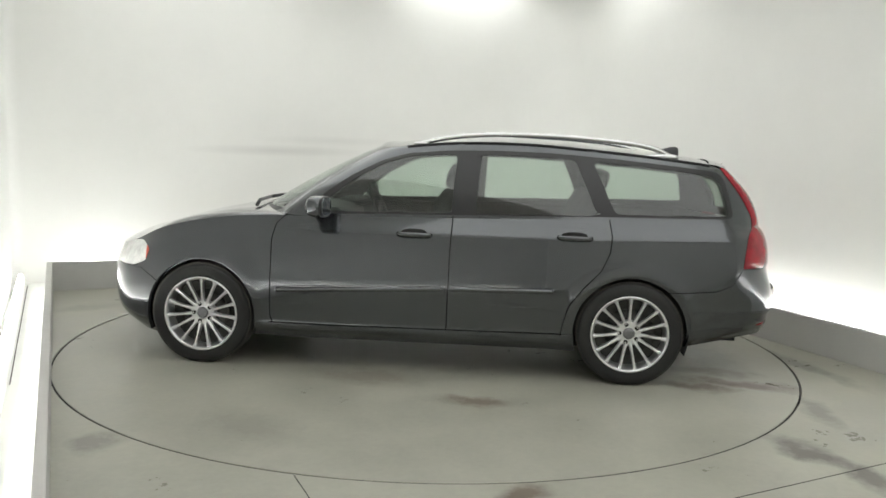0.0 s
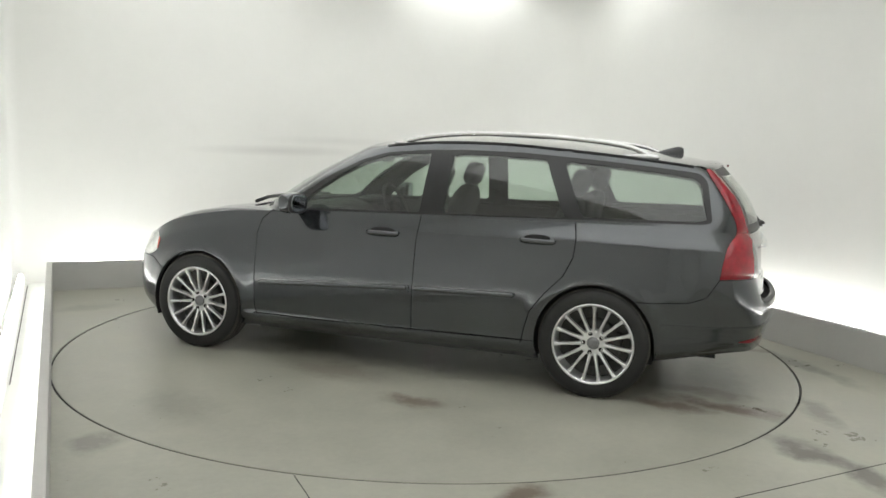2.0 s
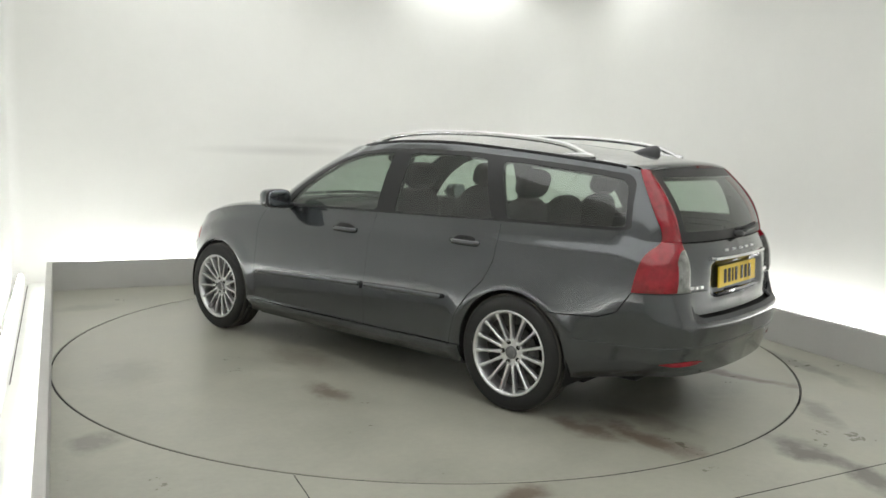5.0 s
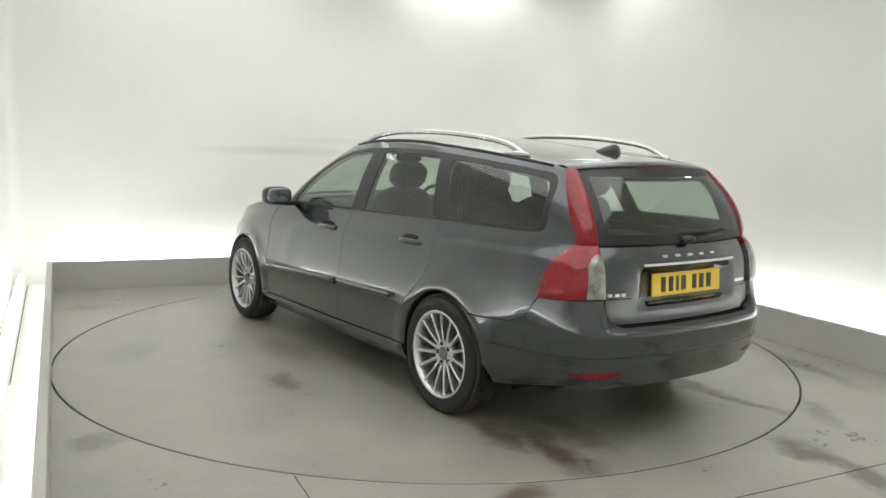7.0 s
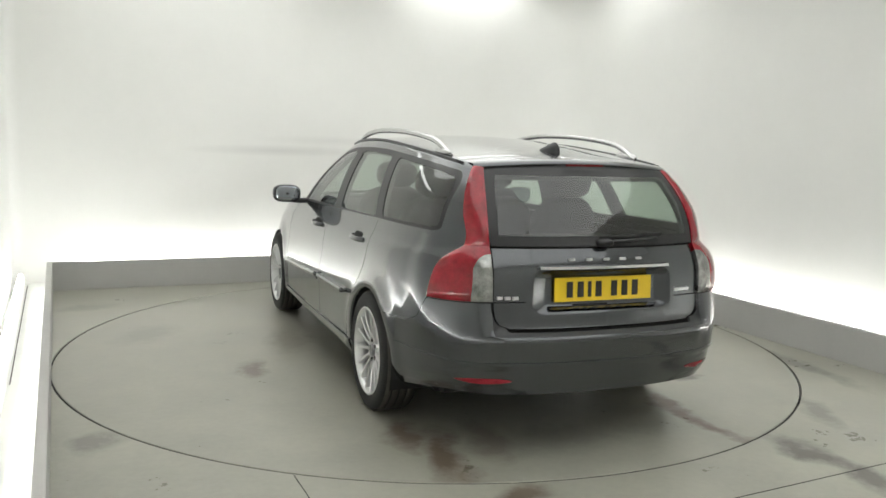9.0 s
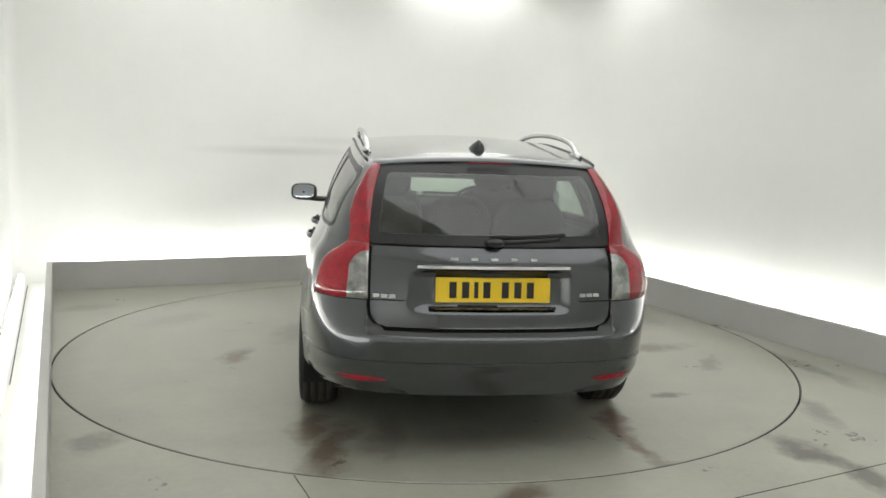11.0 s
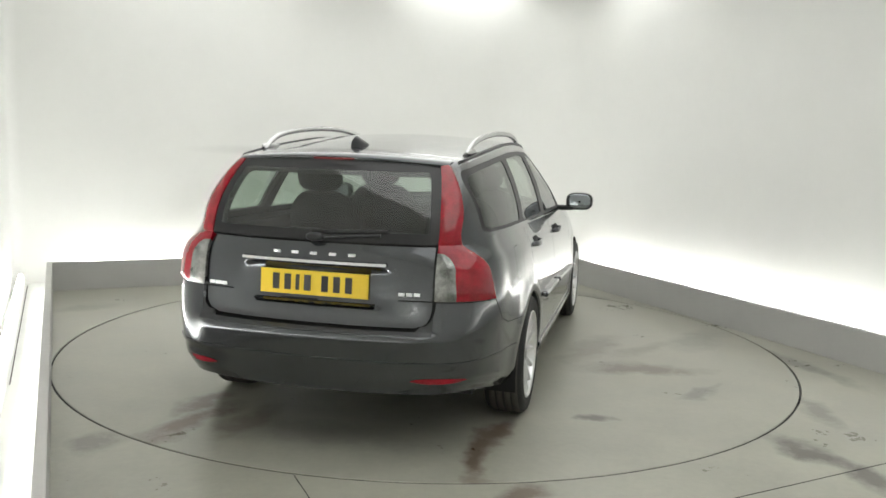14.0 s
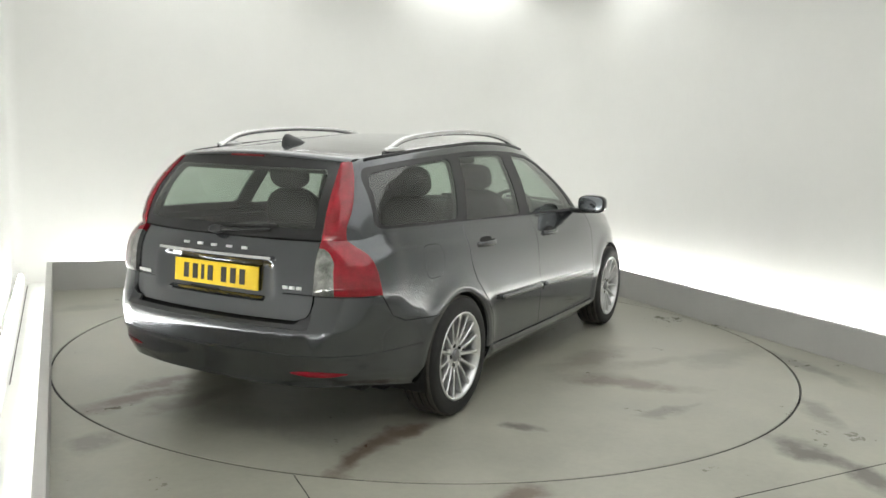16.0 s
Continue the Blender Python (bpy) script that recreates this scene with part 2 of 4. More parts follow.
floor_seams()


def trough_seam():
    """Dark joint along the foot of the lamp battens on the west side."""
    bm = bmesh.new()
    box(bm, -2.661, -2.655, -.25, 2.94, .018, .0225)
    structure("trough_seam", bm, DARK, "thin dark joint in the white trough bed")


trough_seam()

# ---------------------------------------------------------------- the car: x to its right, y ahead, z up
CAR_X = 0.027
PAINT = material("dark_grey_metallic_paint", (0.057, 0.061, 0.068), 0.22, metal=0.8, coat=1.0, vary=0.06, scale=400, coat_ior=1.58)
TRIM = material("satin_black_trim", (0.009, 0.009, 0.010), 0.36, vary=0.1, scale=30)
PLASTIC = material("dark_grey_plastic", (0.035, 0.036, 0.038), 0.45, vary=0.08, scale=40, bump=0.1, bump_scale=700)
SHELL = material("matt_black_underside", (0.010, 0.010, 0.010), 0.85, vary=0.2, scale=10)
RUBBER = material("black_tyre_rubber", (0.012, 0.012, 0.012), 0.7, vary=0.15, scale=12, bump=0.15, bump_scale=250)
ALLOY = material("silver_alloy", (0.74, 0.74, 0.75), 0.30, metal=0.85, vary=0.05, scale=20)
CHROME = material("polished_chrome", (0.82, 0.82, 0.83), 0.08, metal=1.0)
RED = material("red_lamp_lens", (0.24, 0.0045, 0.013), 0.10, coat=0.3, vary=0.5, scale=11)
CLEAR = material("clear_lamp_lens", (0.27, 0.27, 0.26), 0.10, metal=0.6, coat=0.8, vary=0.9, scale=17)
AMBER = material("pink_side_marker", (0.50, 0.08, 0.06), 0.2, coat=0.5)
HEAD = material("bright_headlamp_lens", (0.72, 0.72, 0.70), 0.10, metal=0.35, coat=1.0, vary=0.25, scale=24)
CLOTH = material("dark_seat_leather", (0.010, 0.010, 0.0105), 0.7, vary=0.04, scale=3)
LINING = material("light_grey_headlining", (0.42, 0.42, 0.40), 0.8, vary=0.04, scale=10)
PLATE = material("yellow_reflective_plate", (0.80, 0.55, 0.02), 0.4, vary=0.03, scale=9)
INK = material("black_plate_print", (0.015, 0.012, 0.010), 0.5)
MIRROR = material("mirror_glass", (0.30, 0.32, 0.35), 0.03, metal=1.0)


def glass_material(name, tint, gloss):
    """Thin automotive glass: lets light through with a green tint and mirrors at the rate that Fresnel gives."""
    m = bpy.data.materials.new(name)
    m.use_nodes = True
    t = m.node_tree
    t.nodes.remove(t.nodes["Principled BSDF"])
    clear = node(t, "ShaderNodeBsdfTransparent", Color=(*tint, 1))
    shine = node(t, "ShaderNodeBsdfGlossy", Color=(1, 1, 1, 1), Roughness=0.02)
    facing = node(t, "ShaderNodeLayerWeight", Blend=0.5)
    power = node(t, "ShaderNodeMath")
    power.operation = "POWER"
    power.inputs[1].default_value = 4.0
    t.links.new(facing.outputs["Facing"], power.inputs[0])
    rate = node(t, "ShaderNodeMath")
    rate.operation = "MULTIPLY_ADD"
    rate.inputs[1].default_value, rate.inputs[2].default_value = 0.8, gloss
    t.links.new(power.outputs[0], rate.inputs[0])
    mix = t.nodes.new("ShaderNodeMixShader")
    t.links.new(rate.outputs[0], mix.inputs[0]), t.links.new(clear.outputs[0], mix.inputs[1]), t.links.new(shine.outputs[0], mix.inputs[2])
    t.links.new(mix.outputs[0], t.nodes["Material Output"].inputs[0])
    return m


GLASS = glass_material("green_tinted_glass", (0.62, 0.70, 0.64), 0.078)

car = tagged(new("estate_car"), "dark grey metallic estate car with silver multi-spoke wheels", "car")
AXLE_F, AXLE_R, WHEEL_R, TRACK = 1.358, -1.288, 0.316, 0.785


def spline(nodes, n):
    """n points, evenly spaced, on a smooth curve through the nodes."""
    p = np.array(nodes, float)
    q = np.vstack([2 * p[0] - p[1], p, 2 * p[-1] - p[-2]])
    out = []
    for i in range(len(p) - 1):
        a, b, c, d = q[i:i + 4]
        u = np.linspace(0, 1, 24, endpoint=False)[:, None]
        out.append(0.5 * (2 * b + (c - a) * u + (2 * a - 5 * b + 4 * c - d) * u ** 2 + (3 * b - a - 3 * c + d) * u ** 3))
    out = np.vstack(out + [p[-1:]])
    if n is None:
        return out[::6]
    run = np.r_[0, np.cumsum(np.linalg.norm(np.diff(out, axis=0), axis=1))]
    want = np.linspace(0, run[-1], n)
    return np.stack([np.interp(want, run, out[:, k]) for k in range(out.shape[1])], 1)


def curve(v, *knots):
    """A smooth function through knots (v, value)."""
    k = np.array(sorted(knots))
    s = spline(k, None)
    return np.interp(v, s[:, 0], s[:, 1])


def step(a, b, v):
    u = np.clip((v - a) / (b - a), 0, 1)
    return u * u * (3 - 2 * u)


PLAN = [(0, 2.19), (.25, 2.17), (.5, 2.08), (.66, 1.97), (.765, 1.82), (.825, 1.63), (.858, 1.36), (.870, 1.0), (.877, .5), (.88, 0), (.88, -.5),
        (.878, -1.0), (.873, -1.35), (.858, -1.6), (.828, -1.8), (.785, -1.95), (.725, -2.06), (.62, -2.14), (.45, -2.19), (.25, -2.22), (0, -2.23)]
SILL_WIN = [(0, 1.12, .985), (.35, 1.08, .975), (.6, .97, .965), (.72, .86, .958), (.765, .72, .955), (.787, .4, .962), (.792, 0, .972), (.792, -.5, .985),
            (.785, -1.0, 1.0), (.768, -1.4, 1.008), (.742, -1.65, 1.012), (.708, -1.84, 1.008), (.665, -1.95, .998), (.60, -2.02, .985), (.45, -2.065, .975), (.25, -2.105, .97), (0, -2.115, .97)]
ROOF_EDGE = [(0, .36, 1.395), (.25, .34, 1.391), (.45, .30, 1.384), (.54, .23, 1.380), (.572, .08, 1.398), (.592, -.14, 1.420), (.597, -.4, 1.430), (.599, -.7, 1.426),
             (.598, -1.0, 1.406), (.592, -1.3, 1.382), (.580, -1.55, 1.357), (.565, -1.72, 1.338), (.545, -1.805, 1.322), (.512, -1.85, 1.316), (.40, -1.885, 1.322), (.2, -1.905, 1.33), (0, -1.91, 1.335)]


def belt_height(y):
    return curve(y, (-2.3, .965), (-2.05, .975), (-1.87, 1.0), (-1.14, .992), (-.19, .967), (.4, .952), (.7, .946), (.95, .945), (1.2, .927), (1.4, .897), (1.6, .852), (1.8, .788), (1.95, .727), (2.05, .70), (2.2, .68))


def foot_height(y):
    return curve(y, (-2.3, .305), (-2.14, .308), (-2.06, .308), (-1.95, .293), (-1.8, .272), (-1.66, .25), (-1.3, .19), (-.8, .195), (.9, .19), (1.5, .17), (1.8, .165), (2.0, .20), (2.2, .24))


def tail_ledge(z):
    """How far ahead of the plan line the tail lies under the tailgate, by height: a ledge tops the bumper."""
    return curve(z, (.1, .12), (.20, .085), (.28, .045), (.36, .024), (.425, .008), (.452, -.003), (.464, -.005), (.53, -.018), (.565, -.022), (.582, -.016), (.597, .002), (.610, .012), (.65, .018), (.75, .024), (.85, .031), (.92, .049), (.98, .080), (1.1, .12))


def tail_corner(z):
    """The same at the corners, where bumper and lamp flow into each other."""
    return curve(z, (.1, .12), (.20, .085), (.28, .045), (.36, .022), (.425, .012), (.452, .0), (.464, -.003), (.53, -.003), (.60, .003), (.66, .012), (.73, .021), (.80, .026), (.85, .031), (.92, .049), (.98, .080), (1.1, .12))


def plate_recess(x, z):
    """The number plate sits in a shallow well of the tailgate."""
    return .034 * step(.395, .295, np.abs(x)) * step(.672, .715, z) * step(.874, .838, z)


def grid_mesh(bm, rows, layer, band, both=True):
    """Triangles over a grid of points; also its mirror image across x = 0."""
    rows = np.array(rows)
    for flip in (1, -1) if both else (1,):
        vs = [[bm.verts.new((p[0] * flip, p[1], p[2])) for p in row] for row in rows]
        for a, b in zip(vs, vs[1:]):
            for i in range(len(a) - 1):
                q = (a[i], a[i + 1], b[i + 1], b[i])
                for t in ((q[0], q[1], q[2]), (q[0], q[2], q[3])):
                    if len({tuple(np.round(v.co, 6)) for v in t}) == 3:
                        f = bm.faces.new(t if flip > 0 else t[::-1])
                        f[layer] = band


def body_skin():
    bm = bmesh.new()
    layer = bm.faces.layers.int.new("band")
    plan = spline(PLAN, 260)
    x, y = plan[:, 0], plan[:, 1]
    zb, zt = foot_height(y), belt_height(y)
    rows = []
    for h in np.linspace(0, 1, 52):
        z = zb + (zt - zb) * h
        kx = curve(z - (zt - .98), (.15, .970), (.23, .982), (.30, .987), (.40, .994), (.50, .999), (.57, .999), (.63, .992), (.70, .982), (.78, .971), (.84, .961), (.875, .952), (.90, .939), (.93, .921), (.96, .905), (.985, .893))
        kx = kx * curve(z - zb, (-.1, .93), (0, .945), (.03, .972), (.08, .995), (.14, 1.0), (.9, 1.0), (1, 1))
        xx = x * kx
        xx = xx + .013 * np.exp(-((z - .258) / .022) ** 2) * step(1.02, .95, y) * step(-.97, -.88, y) * step(.5, .8, x)
        for axle in (AXLE_F, AXLE_R):
            d = np.hypot(y - axle, z - WHEEL_R)
            xx = xx + .011 * np.exp(-((d - .37) / .055) ** 2) * step(.5, .8, x)
        w = step(.50, .585, x)
        off = tail_ledge(z) * (1 - w) + tail_corner(z) * w - .026 * step(-2.0, -2.17, y) * ((1 - w) * step(.61, .585, z) + w * step(.74, .55, z))
        off = off + plate_recess(x, z) * (y < -1.9)
        xx = xx + .010 * step(.48, .82, z) * step(.950, .900, z) * step(-.9, -1.6, y) * step(.5, .7, x)
        xx = xx + .024 * step(-1.72, -1.95, y) * step(.35, .62, x) * step(.46, .76, z)
        fro = curve(z, (.1, -.14), (.17, -.10), (.25, -.035), (.35, .002), (.5, .014), (.6, .004), (.7, -.035), (.8, -.07))
        yy = y + step(-1.7, -2.02, y) * off + step(1.6, 2.0, y) * fro
        rows.append(np.stack([xx, yy, z], 1))
    grid_mesh(bm, rows, layer, 0)
    low, top = spline(SILL_WIN, None), spline(ROOF_EDGE, None)
    # the side windows stand on the top edge of the lower body
    edge = rows[-1]
    ring, run = np.arctan2(edge[:, 0], -(edge[:, 1] + 1.2)), np.hypot(edge[:, 0], edge[:, 1] + 1.2)
    order = np.argsort(ring)
    for i, (lx, ly, lz) in enumerate(low):
        if ly < -1.2:
            a = math.atan2(lx, -(ly + 1.2))
            r = np.interp(a, ring[order], run[order])
            low[i] = r * math.sin(a), -1.2 - r * math.cos(a), np.interp(a, ring[order], edge[order, 2])
        elif ly < .95 and lx > .6:
            k = np.argsort(edge[:, 1])
            w = float(step(.95, .70, ly))
            low[i, 0] += w * (np.interp(ly, edge[k, 1], edge[k, 0]) - lx)
            low[i, 2] += w * (np.interp(ly, edge[k, 1], edge[k, 2]) - lz)
    rows = []
    for u in np.linspace(0, 1, 22):
        p = low + (top - low) * u
        bulge = .026 * math.sin(math.pi * u)
        p = p + np.stack([np.where(low[:, 0] > .3, bulge, 0) * step(.0, .7, low[:, 0]), bulge * (step(.5, 1.1, low[:, 1]) * 1.6 - 1.5 * step(-1.8, -2.05, low[:, 1])), 0 * p[:, 0]], 1)
        rows.append(p)
    grid_mesh(bm, rows, layer, 1)
    rows = []
    for u in np.linspace(0, 1, 15):
        rows.append(np.stack([top[:, 0] * u, top[:, 1], top[:, 2] + .042 * (1 - u * u) * np.minimum(1, top[:, 0] / .5)], 1))
    grid_mesh(bm, rows[::-1], layer, 2)
    # bonnet: from the top of the wings to the foot of the windscreen
    k = int(np.argmin(np.hypot(x - .80, y - .85)))
    nose = np.stack([x * .895, y + step(1.6, 2.0, y) * curve(zt, (.6, .004), (.7, -.035), (.8, -.07)), zt], 1)[:k + 1]
    nose[:, 0] = x[:k + 1] * .895
    m = int(np.argmin(np.hypot(low[:, 0] - .72, low[:, 1] - .86)))
    cowl = spline(low[:m + 1], len(nose))
    rows = []
    for u in np.linspace(0, 1, 20):
        p = nose + (cowl - nose) * u
        reach = np.linalg.norm(cowl - nose, axis=1)
        p[:, 2] += (.046 * math.sin(math.pi * u) + .016 * math.sin(math.pi * min(1, u * 3))) * np.minimum(1, reach / .9)
        rows.append(p)
    grid_mesh(bm, rows, layer, 3)
    bmesh.ops.remove_doubles(bm, verts=bm.verts, dist=1e-5)
    bm.normal_update()
    for f in bm.faces:
        c = f.calc_center_median()
        way = Vector((c.x, max(-9, (c.y - (1.2 if c.y > 1.2 else -1.2)) if abs(c.y) > 1.2 else 0), (c.z - .8) * (6 if f[layer] > 1 else .4)))
        if f[layer] == 3:
            way = Vector((0, .25, 1))
        if f.normal.dot(way) < 0:
            f.normal_flip()
    return bm, layer


def rounded(poly, r, n=5):
    """A polygon with its corners rounded."""
    out, p = [], [np.array(q, float) for q in poly]
    for i, b in enumerate(p):
        a, c = p[i - 1], p[(i + 1) % len(p)]
        k = min(r, np.linalg.norm(a - b) * .45, np.linalg.norm(c - b) * .45)
        s, e = b + (a - b) / np.linalg.norm(a - b) * k, b + (c - b) / np.linalg.norm(c - b) * k
        for u in np.linspace(0, 1, n):
            out.append((1 - u) ** 2 * s + 2 * u * (1 - u) * b + u * u * e)
    return np.array(out)


def inside(poly, a, b):
    """Signed distance to a polygon, negative inside, for arrays of coordinates."""
    p = np.array(poly, float)
    best, sign = np.full(len(a), 1e9), np.ones(len(a))
    q = np.stack([a, b], 1)
    for i in range(len(p)):
        v, w = p[i], p[i - 1]
        e, d = w - v, q - v
        t = np.clip(d @ e / (e @ e), 0, 1)[:, None]
        best = np.minimum(best, ((d - t * e) ** 2).sum(1))
        c1, c2, c3 = b >= v[1], b < w[1], e[0] * d[:, 1] > e[1] * d[:, 0]
        sign = np.where((c1 & c2 & c3) | (~c1 & ~c2 & ~c3), -sign, sign)
    return sign * np.sqrt(best)


def along(line, a, b):
    """Signed distance to an open line, by side, for arrays."""
    p = np.array(line, float)
    best, side = np.full(len(a), 1e9), np.ones(len(a))
    q = np.stack([a, b], 1)
    for v, w in zip(p, p[1:]):
        e, d = w - v, q - v
        t = np.clip(d @ e / (e @ e), 0, 1)
        r = ((d - t[:, None] * e) ** 2).sum(1)
        near = r < best
        best = np.where(near, r, best)
        side = np.where(near, np.sign(e[0] * d[:, 1] - e[1] * d[:, 0]), side)
    return side * np.sqrt(best)


def cut(bm, g):
    """Cuts the triangles of bm along g = 0."""
    bm.verts.ensure_lookup_table()
    co = np.array([v.co for v in bm.verts])
    val = g(co)
    val[np.abs(val) < 2e-4] = 0.0
    bm.verts.index_update()
    cross = [e for e in bm.edges if val[e.verts[0].index] * val[e.verts[1].index] < 0]
    zero = {v for v in bm.verts if val[v.index] == 0.0}
    if not cross:
        return
    lo = np.array([co[e.verts[0].index] for e in cross])
    hi = np.array([co[e.verts[1].index] for e in cross])
    s0 = np.sign(val[[e.verts[0].index for e in cross]])
    a, b = np.zeros(len(cross)), np.ones(len(cross))
    for _ in range(12):
        m = (a + b) / 2
        same = np.sign(g(lo + (hi - lo) * m[:, None])) == s0
        a, b = np.where(same, m, a), np.where(same, b, m)
    touched = set()
    for e, m in zip(cross, (a + b) / 2):
        touched.update(e.link_faces)
        zero.add(bmesh.utils.edge_split(e, e.verts[0], float(np.clip(m, .002, .998)))[1])
    for f in touched:
        on = [v for v in f.verts if v in zero]
        if len(on) == 2 and len(f.verts) > 3:
            i, j = (list(f.verts).index(v) for v in on)
            if abs(i - j) not in (1, len(f.verts) - 1):
                bmesh.utils.face_split(f, on[0], on[1])
    bmesh.ops.triangulate(bm, faces=[f for f in bm.faces if len(f.verts) > 3])


SIDE = lambda p, g: np.maximum(g, .40 - np.abs(p[:, 0]))
# openings and joints, as lines in (y, z) on the sides and (x, z) on the tail
DLO = rounded([(.735, .962), (.62, 1.085), (.46, 1.20), (.27, 1.302), (.10, 1.352), (-.15, 1.376), (-.45, 1.384), (-.8, 1.378), (-1.2, 1.352), (-1.55, 1.322), (-1.80, 1.295), (-1.845, 1.25), (-1.885, 1.03),
               (-1.84, 1.018), (-1.16, 1.010), (-.2, .984), (.4, .970)], .03)
PANES = [rounded([(.655, .982), (.56, 1.085), (.42, 1.195), (.25, 1.29), (.10, 1.335), (-.10, 1.352), (-.205, 1.356), (-.185, .998), (.3, .988)], .02),
         rounded([(-.355, 1.358), (-.55, 1.360), (-.93, 1.345), (-1.075, 1.012), (-.8, 1.010), (-.335, 1.000)], .02),
         rounded([(-1.04, 1.336), (-1.3, 1.320), (-1.6, 1.293), (-1.78, 1.270), (-1.815, 1.23), (-1.855, 1.045), (-1.83, 1.034), (-1.5, 1.030), (-1.175, 1.026)], .035)]
DOOR_F = [(.80, .99), (.895, .90), (.918, .80), (.92, .33), (.905, .285)]
DOOR_M = [(-.20, 1.02), (-.19, .80), (-.182, .285)]
DOOR_R = [(-1.135, 1.03), (-1.158, .90), (-1.15, .80), (-1.10, .69), (-1.00, .585), (-.915, .47), (-.885, .36), (-.872, .285)]
SILL_TOP = [(.93, .283), (.5, .284), (-.4, .292), (-.885, .298)]
STRIP_F = rounded([(.885, .468), (.885, .505), (.80, .522), (-.165, .560), (-.165, .512)], .008)
STRIP_R = rounded([(-.20, .513), (-.20, .561), (-.80, .572), (-.835, .558), (-.80, .540)], .008)
BUMPER_R = [(-1.46, .578), (-1.64, .582), (-1.79, .592), (-1.885, .628), (-1.945, .728), (-2.5, .728)]
FLAP = rounded([(-1.45, .925), (-1.62, .925), (-1.62, .765), (-1.45, .765)], .05)
BUMPER_F = [(2.5, .60), (1.80, .575), (1.66, .50), (1.60, .44)]


def lamp_in(z):
    return curve(z, (.5, .556), (.73, .558), (.90, .556), (.97, .552), (1.05, .550), (1.15, .540), (1.25, .518), (1.34, .487))


def lamp_front(z):
    return curve(z, (.6, -1.925), (.735, -1.944), (.80, -1.952), (.87, -1.964), (.91, -1.975), (.935, -1.990), (.955, -2.006), (.98, -2.014), (1.03, -2.006), (1.08, -1.981), (1.18, -1.922), (1.31, -1.832), (1.4, -1.79))


def g_lamp(p):
    x, y, z = np.abs(p[:, 0]), p[:, 1], p[:, 2]
    return np.maximum.reduce([lamp_in(z) - x, y - lamp_front(z), .732 - z, z - 1.318])


def g_clear(p):
    """Clear part of the lamp: its inner lower corner, with a rounded top."""
    x, z = np.abs(p[:, 0]), p[:, 2]
    return np.maximum(x - .650 + (z - .73) * .10, (np.hypot((x - .556) / .092, np.maximum(z - .81, 0) / .125) - 1) * .08)


def g_gate(p):
    """Tailgate outline on the tail."""
    x, y, z = np.abs(p[:, 0]), p[:, 1], p[:, 2]
    edge = np.where(z < .73, curve(z, (.5, .46), (.606, .485), (.622, .520), (.65, .545), (.69, .556), (.73, .558), (1, .556)), lamp_in(z))
    return np.maximum.reduce([x - edge, .606 + .0 * x - z, y + 1.6])


def g_rear_glass(p):
    x, y, z = np.abs(p[:, 0]), p[:, 1], p[:, 2]
    return np.maximum.reduce([x - lamp_in(z) + .008, .984 - z, z - 1.318, y + 1.6])


def g_rear_pane(p):
    return g_rear_glass(p) + .034


def g_arch(p):
    x, y, z = np.abs(p[:, 0]), p[:, 1], p[:, 2]
    return np.maximum(np.minimum(np.hypot(y - AXLE_F, z - WHEEL_R) - .341, np.hypot(y - AXLE_R, z - WHEEL_R) - .341), .5 - x)


WINDSCREEN = rounded([(-.66, .985), (-.50, 1.345), (-.25, 1.362), (.25, 1.362), (.50, 1.345), (.66, .985)], .03)


def g_screen(p):
    return np.maximum(inside(WINDSCREEN, p[:, 0], p[:, 2]), .2 - p[:, 1] + (np.abs(p[:, 0]) > .5) * 0)


HEADLAMP = rounded([(1.735, .70), (1.80, .745), (2.2, .69), (2.2, .575), (1.85, .585), (1.76, .62)], .02)


def on_side(line, limit=None):
    def g(p):
        return SIDE(p, along(line, p[:, 1], p[:, 2]))
    return g


def rub(poly):
    return lambda p: SIDE(p, inside(poly, p[:, 1], p[:, 2]))


